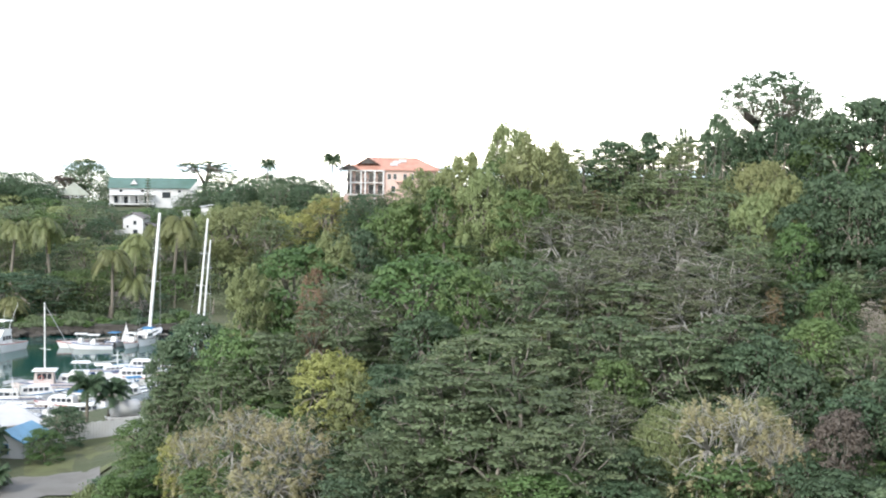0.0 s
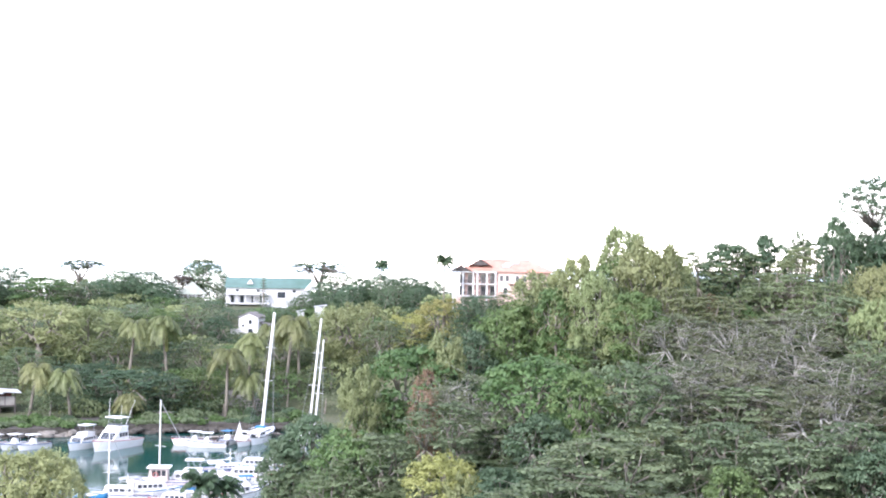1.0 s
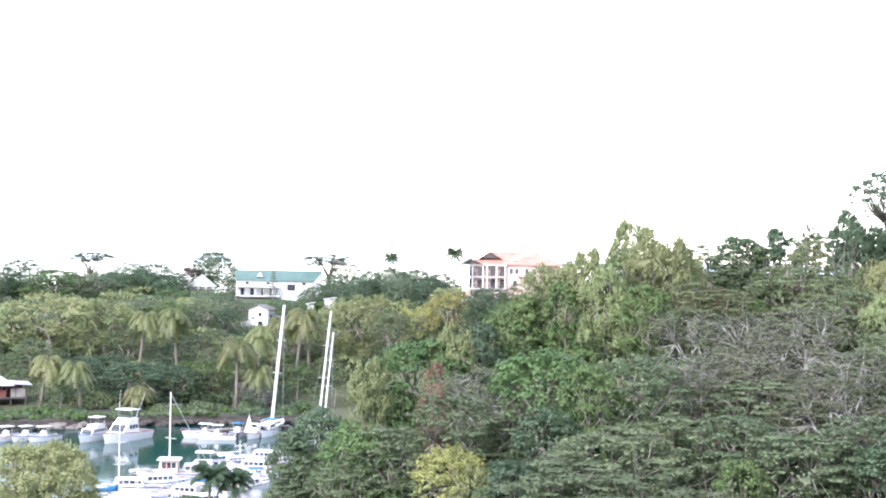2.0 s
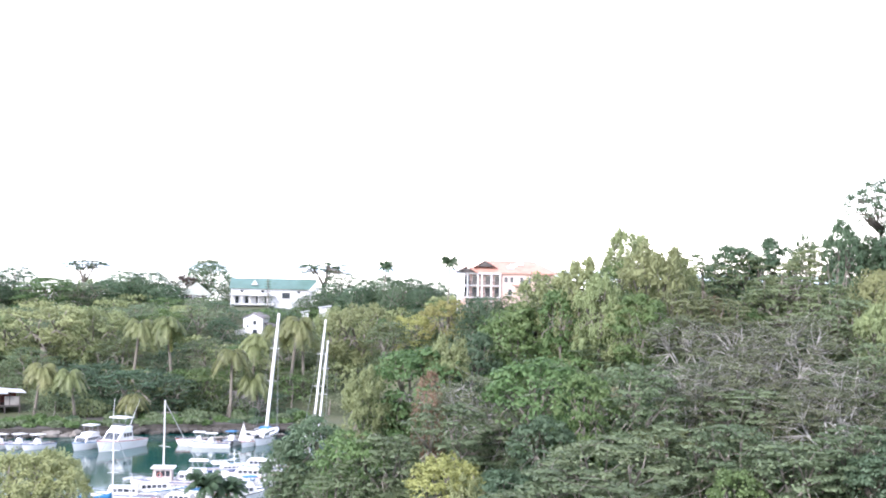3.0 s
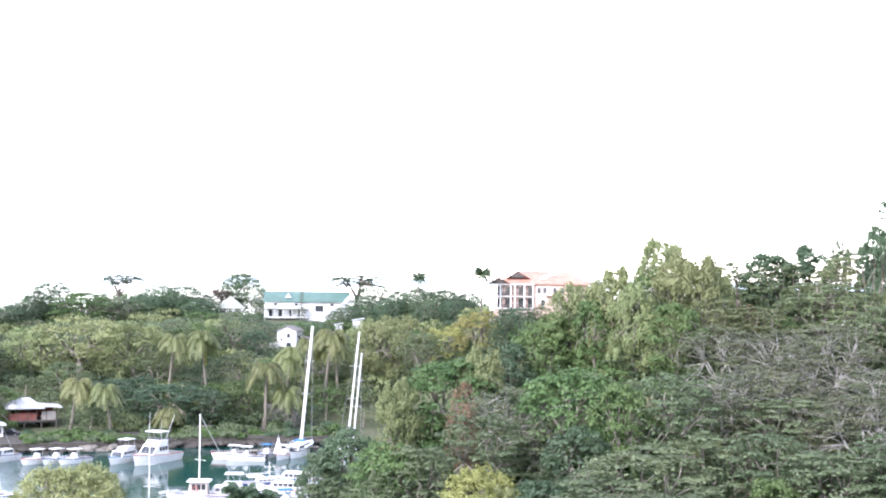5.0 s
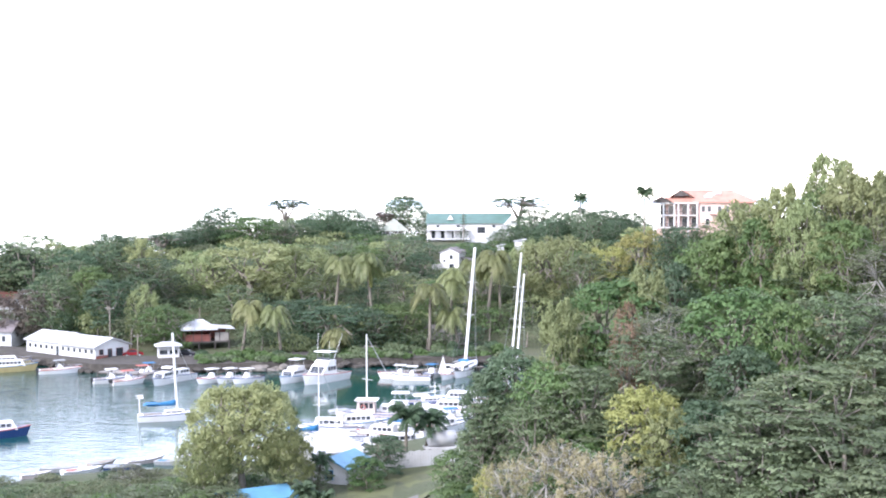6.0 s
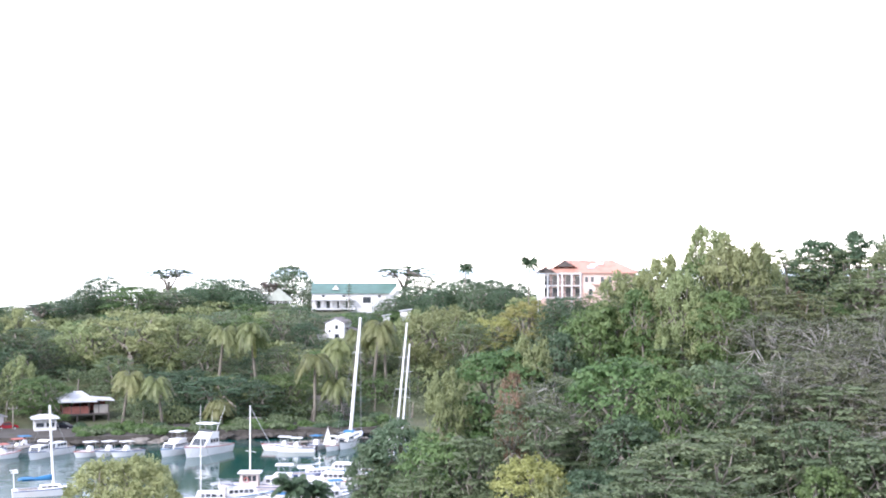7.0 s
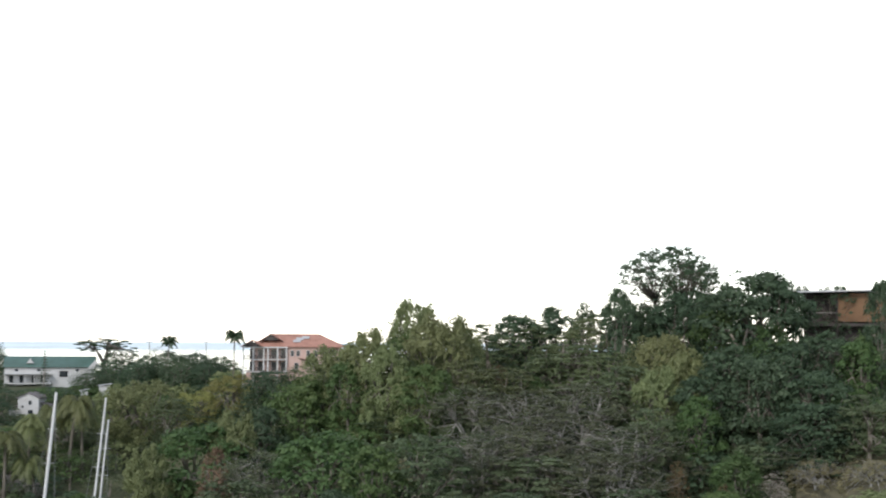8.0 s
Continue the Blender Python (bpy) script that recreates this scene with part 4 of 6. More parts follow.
def plant_shore_scrub():
    rnd = random.Random(9)
    rows = []
    for i in range(10):
        b = -23.0
        while b < -8.2:
            d, bb = 134 + i * 3.3 + rnd.uniform(-1, 1), b + rnd.uniform(-.5, .5)
            b += 3.6 / d * 57.3
            p = at(bb, d)
            if d < near_shore(bb) - 1 and not (-9.2 < bb and d > 146) and not (-10.8 < bb and 137 < d < 150):
                g = land_at(p)
                top = min(g + rnd.uniform(1.2, 3.0), EYE_Z + d * math.tan(radians(-11.55 if d < 163 else -11.2)))
                if top > g + .5:
                    rows.append((rnd.choice(("mango", "rain", "bright", "grey")), p, g, top, rnd.uniform(3.2, 5)))
    joined_woods("shore_scrub", rows, "low green scrub along the near shore", 480, .26, False)


plant_near_hill()
plant_far_side()
plant_shore_scrub()

# ---- building materials ----
WHITE_WALL = surface("white_plaster", (0.47, 0.47, 0.465), 0.7, stain=0.12, scale=0.3)
WHITE_METAL = surface("white_sheet_roof", (0.42, 0.425, 0.435), 0.5, stain=0.16, scale=0.4)
PINK_WALL = surface("salmon_plaster", (0.46, 0.32, 0.275), 0.7, stain=0.15, scale=0.3)
RED_TILE = surface("orange_clay_roof", (0.36, 0.185, 0.138), 0.7, stain=0.3, scale=0.5, grain=5)
GREEN_ROOF = surface("sea_green_sheet_roof", (0.075, 0.135, 0.115), 0.45, stain=0.25, scale=0.3)
PALE_GREEN_ROOF = surface("pale_green_grey_roof", (0.22, 0.235, 0.19), 0.5, stain=0.15)
BROWN_WOOD = surface("red_brown_timber", (0.19, 0.06, 0.045), 0.75, stain=0.4, scale=1.0)
DARK_WOOD = surface("dark_timber", (0.06, 0.05, 0.045), 0.8, stain=0.4, scale=1.0)
GREY_ROOF = surface("dull_brown_grey_roof", (0.16, 0.14, 0.14), 0.75, stain=0.3)
ORANGE_WALL = surface("ochre_painted_board", (0.17, 0.09, 0.04), 0.7, stain=0.25, scale=0.8)
BLUE_ROOF = surface("sky_blue_sheet_roof", (0.1, 0.26, 0.4), 0.5, stain=0.15)
CONCRETE = surface("weathered_concrete", (0.22, 0.205, 0.185), 0.9, stain=0.4, scale=0.5)
STONE = surface("dark_shore_rock", (0.05, 0.044, 0.036), 0.9, stain=0.5, scale=0.8, grain=4, bump=0.5)
GREY_ROCK = surface("pale_shore_rock", (0.16, 0.145, 0.125), 0.9, stain=0.4, scale=0.8, grain=4, bump=0.5)
ASPHALT = surface("pale_worn_road", (0.13, 0.125, 0.115), 0.9, stain=0.25, scale=0.3)
GRASS = surface("mown_grass", (0.085, 0.095, 0.035), 0.95, stain=0.45, scale=0.35, grain=5, bump=0.5)
DRY_GRASS = surface("dry_grass", (0.11, 0.1, 0.06), 0.95, stain=0.35, scale=0.5, grain=5, bump=0.5)
PANE, _n, _l, _b = nodes_of("dark_window_glass", 0.08)
_b.inputs["Base Color"].default_value = (0.03, 0.035, 0.04, 1)


def facing(bearing, rng_m, z=None, turn=0.0):
    """Pose whose x runs to the right and y away, as seen from the lookout, turned a little if wanted."""
    p = at(bearing, rng_m)
    return pose(p.x, p.y, land_at(p) if z is None else z, 0, 0, -bearing + turn)


def hip_roof(x0, x1, y0, y1, z, h, inset, t=0.18):
    ym = (y0 + y1) / 2
    s = Shape()
    top = [(x0, y0, z), (x1, y0, z), (x1, y1, z), (x0, y1, z), (x0 + inset, ym, z + h), (x1 - inset, ym, z + h)]
    low = [(x, y, zz - t) for x, y, zz in top[:4]]
    return s.add(top + low, [(0, 1, 5, 4), (1, 2, 5), (2, 3, 4, 5), (3, 0, 4), (6, 7, 1, 0), (7, 8, 2, 1), (8, 9, 3, 2), (9, 6, 0, 3), (9, 8, 7, 6)])


def gable_roof(x0, x1, y0, y1, z, h, t=0.15, along="x"):
    """A ridged roof of two slabs; the ridge runs along x or along y."""
    s = Shape()
    if along == "x":
        ym = (y0 + y1) / 2
        prof = [(y0, z), (ym, z + h), (y1, z), (y1, z - t), (ym, z + h - t), (y0, z - t)]
        m = Matrix(((0, 1, 0, 0), (1, 0, 0, 0), (0, 0, 1, 0), (0, 0, 0, 1)))
        return s.prism(prof, x0, x1, m)
    xm = (x0 + x1) / 2
    return s.prism([(x0, z), (xm, z + h), (x1, z), (x1, z - t), (xm, z + h - t), (x0, z - t)], y0, y1)


def window(parent, x, z, w, h, y, frame_mat, name="window", side=0, label=""):
    """A window or door set into a wall that faces -y (side 0), or +x (side 1)."""
    fr = Shape()
    e = .07
    fr.box(-w / 2 - e, w / 2 + e, -.05, .12, h / 2, h / 2 + e).box(-w / 2 - e, w / 2 + e, -.08, .12, -h / 2 - e, -h / 2)
    fr.box(-w / 2 - e, -w / 2, -.05, .12, -h / 2, h / 2).box(w / 2, w / 2 + e, -.05, .12, -h / 2, h / 2)
    m = pose(x, y, z) if side == 0 else pose(y, x, z, 0, 0, 90)
    f = part(name, fr, frame_mat, parent, label, m=m)
    part("pane", Shape().box(-w / 2, w / 2, -.02, .1, -h / 2, h / 2), PANE, f)
    return f


def walls(parent, x0, x1, y0, y1, z0, z1, material, t=.2, name="wall"):
    part(name, Shape().box(x0, x1, y0, y0 + t, z0, z1), material, parent)
    part(name, Shape().box(x0, x1, y1 - t, y1, z0, z1), material, parent)
    part(name, Shape().box(x0, x0 + t, y0 + t, y1 - t, z0, z1), material, parent)
    part(name, Shape().box(x1 - t, x1, y0 + t, y1 - t, z0, z1), material, parent)


def orange_roofed_house():
    h = thing("house", facing(8.35, 330, 26.8, -4), "three level salmon house with orange tiled roof and balconies", "house")
    part("foundation", Shape().box(-11.4, 11.4, .4, 10.8, -6, .3), PINK_WALL, h)
    walls(h, -10.6, 11.2, 2.2, 10.6, .3, 6.2, PINK_WALL)
    part("wall", Shape().box(-1.6, 6.4, .9, 2.2, .3, 6.2), PINK_WALL, h)
    for z in (.25, 3.15):
        part("balcony_floor", Shape().box(-12.2, -1.6, .2, 2.2, z - .2, z), WHITE_WALL, h)
        rail = part("balustrade", Shape().box(-12.2, -1.6, .25, .31, z + .92, z + 1.0).box(-12.2, -1.6, .25, .31, z + .12, z + .18), DARK_WOOD, h, "dark timber balustrade")
        for i in range(34):
            part("baluster", Shape().box(-12.15 + i * .31, -12.0 + i * .31, .26, .3, z + .18, z + .92), DARK_WOOD, rail)
    for x in (-12.1, -9.7, -7.2, -6.2, -3.9, -1.8):
        part("column", Shape().box(x - .16, x + .16, .2, .52, -5.0, 6.1), WHITE_WALL, h, "white column")
    part("beam", Shape().box(-12.3, -1.5, .18, .55, 5.85, 6.15), WHITE_WALL, h)
    for z in (1.5, 4.4):
        for x in (-10.4, -8.4, -5.2, -2.9):
            window(h, x + .3, z, 1.2, 2.1, 2.2, WHITE_WALL, "balcony_door")
    for x in (-.4, 1.0, 3.4, 5.2):
        window(h, x, 4.6, .8, 1.3, .9, WHITE_WALL)
    for x in (.6, 4.4):
        window(h, x, 1.6, .9, 1.4, .9, WHITE_WALL)
    for x in (7.6, 9.6):
        window(h, x, 4.6, .9, 1.3, 2.2, WHITE_WALL)
    part("awning", Shape().prism([(1.2, 3.4), (1.4, 3.4), (5.8, 3.1), (5.8, 3.0)], -.2, .9), RED_TILE, h, "small tiled awning")
    part("roof", hip_roof(-11.6, 12.2, .4, 11.6, 6.25, 3.0, 6.4), RED_TILE, h, "orange clay tiled hip roof")
    part("porch_roof", gable_roof(-12.8, -7.2, -.3, 4.2, 6.2, 1.6, along="y"), RED_TILE, h)
    part("porch_gable", Shape().prism([(-12.2, 6.2), (-10, 7.5), (-7.8, 6.2)], -.1, .1), DARK_WOOD, h, "dark timber gable")
    part("gable_roof", gable_roof(-8.4, -2.8, 1.2, 6.2, 7.6, 1.75, along="y"), RED_TILE, h)
    part("roof_gable", Shape().prism([(-7.6, 7.7), (-5.6, 9.1), (-3.6, 7.7)], 1.4, 1.6), DARK_WOOD, h, "dark timber gable")
    for x, y in ((1.2, 3.6), (2.6, 4.2), (.6, 2.6)):
        zz = 6.25 + 3.0 * (y - .4) / 5.6
        part("solar_panel", Shape().box(-.9, .9, -.6, .6, .12, .2), WHITE_METAL, h, "white roof panel", m=pose(x, y, zz, 28))


def green_roofed_house():
    h = thing("house", facing(-1.45, 402, 21.6, -3), "long white house with a sea green metal roof", "house")
    walls(h, -12.2, 12.0, 0, 9, -2, 5.0, WHITE_WALL)
    part("roof", gable_roof(-12.6, 12.6, -.6, 9.6, 5.0, 2.9), GREEN_ROOF, h, "sea green metal roof")
    part("gable", Shape().prism([(0, 5), (4.5, 7.6), (9, 5)], 11.8, 12.4, Matrix(((0, 1, 0, 0), (1, 0, 0, 0), (0, 0, 1, 0), (0, 0, 0, 1)))), WHITE_WALL, h)
    part("cross_gable", Shape().prism([(10.2, 4.4), (12.4, 7.0), (14.6, 4.4)], -.7, .0), WHITE_WALL, h, "white front gable")
    part("dormer", Shape().prism([(-6.4, 6.0), (-5.4, 7.4), (-4.4, 6.0)], .2, 2.5), WHITE_WALL, h, "small white dormer")
    part("terrace", Shape().box(-12.4, .5, -2.6, 0, .2, .5), WHITE_WALL, h)
    for x in (-11.5, -9, -6.5, -4, -1.5):
        part("post", Shape().box(x - .12, x + .12, -2.5, -2.26, .5, 3.0), WHITE_WALL, h)
    part("terrace_roof", Shape().prism([(-12.4, 2.95), (.5, 2.95), (.5, 3.1), (-12.4, 3.1)], -2.7, 0), WHITE_METAL, h)
    for x in (-10.4, -7.6, -4.4, -1.8):
        window(h, x, 1.6, 1.0, 2.0, 0, WHITE_WALL, "door")
    for x in (3.8,):
        window(h, x, 3.0, 2.2, 1.6, 0, DARK_WOOD)
    for x in (-9, -3, 7.5):
        window(h, x, 4.1, .9, .7, 0, WHITE_WALL)


def gazebo():
    h = thing("gazebo", facing(-4.58, 400, 22.9), "white gazebo with pale pyramid roof on the ridge", "gazebo")
    part("floor", Shape().box(-3.6, 3.6, -3.6, 3.6, -2, .2), CONCRETE, h)
    for x in (-3.3, -1.1, 1.1, 3.3):
        for y in (-3.3, 3.3):
            part("post", Shape().box(x - .12, x + .12, y - .12, y + .12, .2, 1.75), WHITE_WALL, h)
    part("rail", Shape().box(-3.4, 3.4, -3.36, -3.24, 1.0, 1.1), WHITE_WALL, h)
    part("roof", hip_roof(-4.2, 4.2, -4.2, 4.2, 1.75, 3.5, 4.15), PALE_GREEN_ROOF, h, "pale green grey pyramid roof")


def white_cottage():
    h = thing("house", facing(-2.25, 358, 14.6, -18), "small two storey white house on the wooded slope", "house")
    walls(h, -2.6, 2.6, 0, 6, -1, 5.2, WHITE_WALL)
    part("roof", gable_roof(-3.0, 3.0, -.4, 6.4, 5.2, 1.4, along="y"), GREY_ROOF, h)
    part("gable", Shape().prism([(-2.6, 5.2), (0, 6.35), (2.6, 5.2)], 0, .2), WHITE_WALL, h)
    part("annex", Shape().box(2.6, 5.0, 1.5, 5, -1, 3.2), WHITE_WALL, h)
    part("annex_roof", Shape().prism([(2.5, 3.9), (5.3, 3.1), (5.3, 3.25), (2.5, 4.05)], 1.2, 5.3), GREY_ROOF, h)
    part("porch", Shape().box(-5.2, -2.6, .8, 4, -1, 2.2), WHITE_WALL, h)
    part("porch_roof", Shape().prism([(-5.5, 2.2), (-2.5, 3.4), (-2.5, 3.55), (-5.5, 2.35)], .5, 4.3), GREY_ROOF, h)
    window(h, .5, 4.0, .8, 1.0, 0, WHITE_WALL)
    window(h, -1.4, 3.0, .5, .6, 0, WHITE_WALL)
    window(h, .6, 1.2, 1.2, 2.0, 0, WHITE_WALL, "door")
    window(h, 3.8, 1.6, .8, 1.2, 1.5, WHITE_WALL)


def white_lean_to(bearing, rng_m, z, w, label):
    h = thing("shed", facing(bearing, rng_m, z - .8), label, "shed")
    part("wall", Shape().box(-w / 2, w / 2, 0, 3, -2, 2.0), WHITE_WALL, h)
    part("roof", Shape().prism([(-w / 2 - .3, 2.0), (w / 2 + .3, 2.5), (w / 2 + .3, 2.65), (-w / 2 - .3, 2.15)], -.4, 3.4), WHITE_METAL, h)


def quay_shed():
    h = thing("boathouse", facing(-16.9, 283, 1.75, -54), "long low white quayside shed with white metal roof", "shed")
    walls(h, -24, 0, 0, 8.4, -.6, 2.9, WHITE_WALL)
    part("roof", gable_roof(-24.4, -11.4, -.6, 9.0, 2.95, 1.7), WHITE_METAL, h)
    part("roof", gable_roof(-11.6, .6, -.7, 8.9, 2.75, 1.65), WHITE_METAL, h)
    part("gable", Shape().prism([(0, 2.9), (4.2, 4.2), (8.4, 2.9)], -.2, 0, Matrix(((0, 1, 0, 0), (1, 0, 0, 0), (0, 0, 1, 0), (0, 0, 0, 1)))), WHITE_WALL, h)
    for i in range(12):
        if i != 5:
            window(h, -22.6 + i * 1.95, 1.7, .9, .8, 0, WHITE_WALL)
    window(h, -12.85, 1.1, 1.0, 2.0, 0, WHITE_WALL, "door")
    for y, w, z, hh in ((1.5, .9, 1.6, 1.0), (3.6, 1.0, 1.1, 2.0), (6.0, 1.6, 1.2, 1.8)):
        window(h, y, z, w, hh, 0, BROWN_WOOD, "door" if hh > 1.2 else "window", side=1)
    part("skirting", Shape().box(0, .06, .2, 3.0, -.4, .9), BROWN_WOOD, h, "red painted lower wall")
    g = thing("boathouse", facing(-21.6, 316, 1.9, -20), "old quayside building with dark brown roof", "shed")
    walls(g, -9, 8.4, 0, 9, -.4, 3.4, WHITE_WALL)
    part("roof", gable_roof(-9.5, 8.9, -.6, 9.6, 3.4, 2.1), GREY_ROOF, g, "dark brown grey roof")
    for i in range(8):
        window(g, -8 + i * 2.1, 1.8, .8, 1.2, 0, WHITE_WALL)
    k = thing("house", facing(-20.0, 340, 6.5, 8), "white house with red and pale blue grey roofs", "house")
    walls(k, -6, 5, 0, 7, -1, 4.2, WHITE_WALL)
    part("roof", gable_roof(-6.4, 1.2, -.5, 7.5, 4.2, 1.4), BROWN_WOOD, k)
    part("roof", gable_roof(1.3, 5.5, -.5, 7.5, 4.9, 1.2), WHITE_METAL, k)


def quay_bar():
    h = thing("restaurant", facing(-12.45, 297, 3.6, 6), "open red brown timber bar with white metal roof", "restaurant")
    part("deck", Shape().box(-4.6, 5.2, -.6, 6, -.2, .1), DARK_WOOD, h)
    for x in (-4.4, -1.4, 2.0, 5.0):
        part("stilt", Shape().box(x - .12, x + .12, -.5, -.26, -2.4, -.2), DARK_WOOD, h)
    part("back_wall", Shape().box(-4.4, 5.0, 5.6, 5.8, .1, 2.7), BROWN_WOOD, h)
    part("front_wall", Shape().box(-4.4, 1.0, -.3, -.15, .1, 1.6), BROWN_WOOD, h)
    part("end_wall", Shape().box(-4.5, -4.35, -.15, 5.6, .1, 2.7), BROWN_WOOD, h)
    part("partition", Shape().box(1.0, 1.15, -.3, 5.6, .1, 2.6), BROWN_WOOD, h)
    part("counter", Shape().box(2.0, 4.9, -.3, 0, .1, 1.9), CONCRETE, h)
    for x in (-4.4, -2.6, -.8, 1.0, 3.0, 5.0):
        part("post", Shape().box(x - .08, x + .08, -.35, -.2, .1, 2.7), DARK_WOOD, h)
    part("roof", hip_roof(-5.2, 2.6, -1.2, 6.6, 2.7, 1.9, 2.8), WHITE_METAL, h)
    part("side_roof", Shape().prism([(1.2, 2.9), (6.2, 2.6), (6.2, 2.75), (1.2, 3.2)], -1.0, 6.2), WHITE_METAL, h)


def kiosk():
    h = thing("kiosk", facing(-13.95, 281, 1.75, 5), "small white quayside kiosk with flat hipped roof", "kiosk")
    part("base", Shape().box(-2.1, 2.1, -.1, 2.6, 0, 1.0), WHITE_WALL, h)
    for x in (-2.0, 0, 2.0):
        for y in (0, 2.5):
            part("post", Shape().box(x - .1, x + .1, y - .1, y + .1, 1.0, 2.9), WHITE_WALL, h)
    for x in (-1.0, 1.0):
        window(h, x, 1.5, 1.5, .8, .5, WHITE_WALL)
    part("back_wall", Shape().box(-2, 2, 2.3, 2.5, 1.0, 2.9), WHITE_WALL, h)
    part("roof", hip_roof(-2.7, 2.7, -.8, 3.3, 2.9, .7, 1.6), WHITE_METAL, h)


def hill_shack():
    h = thing("shack", facing(31.3, 128, 36.6, 3), "ochre and dark board shack on stilts with flat roof", "shack")
    part("floor", Shape().box(-4.4, 4.6, 0, 5, -.25, 0), DARK_WOOD, h)
    part("ochre_wall", Shape().box(-1.4, 3.0, .1, .25, 0.15, 2.7), ORANGE_WALL, h, "ochre painted board wall")
    part("dark_wall", Shape().box(-4.2, -1.4, 1.2, 1.35, 0, 2.7), DARK_WOOD, h)
    part("back_wall", Shape().box(-4.2, 4.4, 4.8, 4.95, 0, 2.7), DARK_WOOD, h)
    part("end_wall", Shape().box(3.0, 4.4, .1, .25, 0, 2.7), DARK_WOOD, h)
    for x in (-4.2, -1.4, 3.0, 4.4):
        part("post", Shape().box(x - .08, x + .08, .0, .16, -4, 2.75), DARK_WOOD, h)
    # dark sheet added below the floor to block bright sky between the stilts
    part("added_underfloor_sheet", Shape().box(-4.3, 4.5, 1.0, 1.1, -4.5, -.25), DARK_WOOD, h)
    part("rail", Shape().box(-4.2, -1.4, .02, .1, .9, 1.0), CONCRETE, h)
    part("roof", Shape().prism([(-5.0, 2.75), (5.2, 2.95), (5.2, 3.08), (-5.0, 2.9)], -.7, 5.6), WHITE_METAL, h, "thin grey white metal roof")


def near_shore_yard():
    h = thing("boat_shed", facing(-7.0, 166, 2.2, 12), "large white gabled shed roof by the marina", "shed")
    walls(h, -3.2, 3.2, 0, 9, -.3, 1.5, WHITE_WALL)
    part("roof", hip_roof(-3.7, 3.7, -.6, 9.5, 1.5, 1.7, 2.6), WHITE_METAL, h)
    g = thing("house", facing(-7.35, 155, 2.2, -30), "small white house with sky blue metal roof", "house")
    walls(g, -2.2, 2.2, 0, 5.5, -.3, 1.8, WHITE_WALL)
    part("roof", gable_roof(-2.7, 2.7, -.5, 6.0, 1.8, 1.2, along="y"), BLUE_ROOF, g, "sky blue metal roof")
    part("gable", Shape().prism([(-2.2, 1.8), (0, 2.75), (2.2, 1.8)], 0, .2), WHITE_WALL, g)
    window(g, 0, .9, .9, 1.0, 0, BLUE_ROOF)
    k = thing("house", facing(-10.0, 143, 2.2, 25), "low shed with bright blue roof below the trees", "shed")
    walls(k, -3.2, 3.2, 0, 5, -.3, 1.0, WHITE_WALL)
    part("roof", gable_roof(-3.6, 3.6, -.5, 5.5, 1.0, .8), BLUE_ROOF, k, "bright blue roof")
    f = thing("fence", facing(-4.0, 163, 2.2, 22), "white board fence along the yard", "fence")
    for i in range(34):
        part("board", Shape().box(-6 + i * .36, -5.68 + i * .36, 0, .05, 0, 1.9 + .05 * (i % 3)), WHITE_WALL, f)
    part("rail", Shape().box(-6, 6.2, .05, .12, .4, .5).box(-6, 6.2, .05, .12, 1.4, 1.5), WHITE_WALL, f)
    t = thing("water_tank", facing(-2.6, 166, 2.2, 12), "pale grey blue cylindrical tank on a white frame", "tank")
    part("frame", Shape().box(-2.2, 2.2, -.9, .9, 1.85, 2.02).box(-2.1, -1.9, -.8, -.6, 0, 1.85).box(1.9, 2.1, -.8, -.6, 0, 1.85).box(-2.1, -1.9, .6, .8, 0, 1.85).box(1.9, 2.1, .6, .8, 0, 1.85), WHITE_WALL, t)
    part("cylinder", Shape().tube([(-1.8, 0, 3.0), (-1.6, 0, 3.0), (1.6, 0, 3.0), (1.8, 0, 3.0)], [.6, 1.0, 1.0, .6], 18), WHITE_METAL, t, smooth=True)
    part("hut", Shape().box(-1.7, 1.7, .2, .6, 0, 1.8), CONCRETE, t)
    # lawn and lane
    patch("lawn", GRASS, -6.6, -1.8, 139, 163, "mown grass slope beside the yard", "lawn", .05)
    patch("lane", ASPHALT, -12.0, -3.6, 134, 144, "pale worn tarmac lane", "road", .12)
    patch("dry_verge", DRY_GRASS, 29.0, 35, 97, 110, "dry pale grass clearing on the hillside", "grass", .5)


def patch(name, material, b0, b1, r0, r1, label, category, lift):
    s, n, k = Shape(), 16, 10
    pts = []
    for j in range(k + 1):
        for i in range(n + 1):
            wob = .6 * math.sin(i * 1.7 + j) if j in (0, k) else 0
            p = at(b0 + (b1 - b0) * i / n, r0 + (r1 - r0) * j / k + wob)
            pts.append((p.x, p.y, land_at(p) + lift))
    s.add(pts, [(j * (n + 1) + i, j * (n + 1) + i + 1, (j + 1) * (n + 1) + i + 1, (j + 1) * (n + 1) + i) for j in range(k) for i in range(n)])
    tagged(new(name, s.mesh(name, material, True)), label, category, kind="structure")


def rock_mesh(seed, material):
    s, rnd = Shape(), random.Random(seed)
    bm = bmesh.new()
    bmesh.ops.create_icosphere(bm, subdivisions=2, radius=1)
    for v in bm.verts:
        k = 1 + .45 * noise.noise(v.co * 1.3 + Vector((seed * 3.1, 0, 0)))
        v.co = Vector((v.co.x * k, v.co.y * k * .8, v.co.z * k * .6))
    me = bpy.data.meshes.new("rock")
    bm.to_mesh(me)
    bm.free()
    me.materials.append(material)
    return me


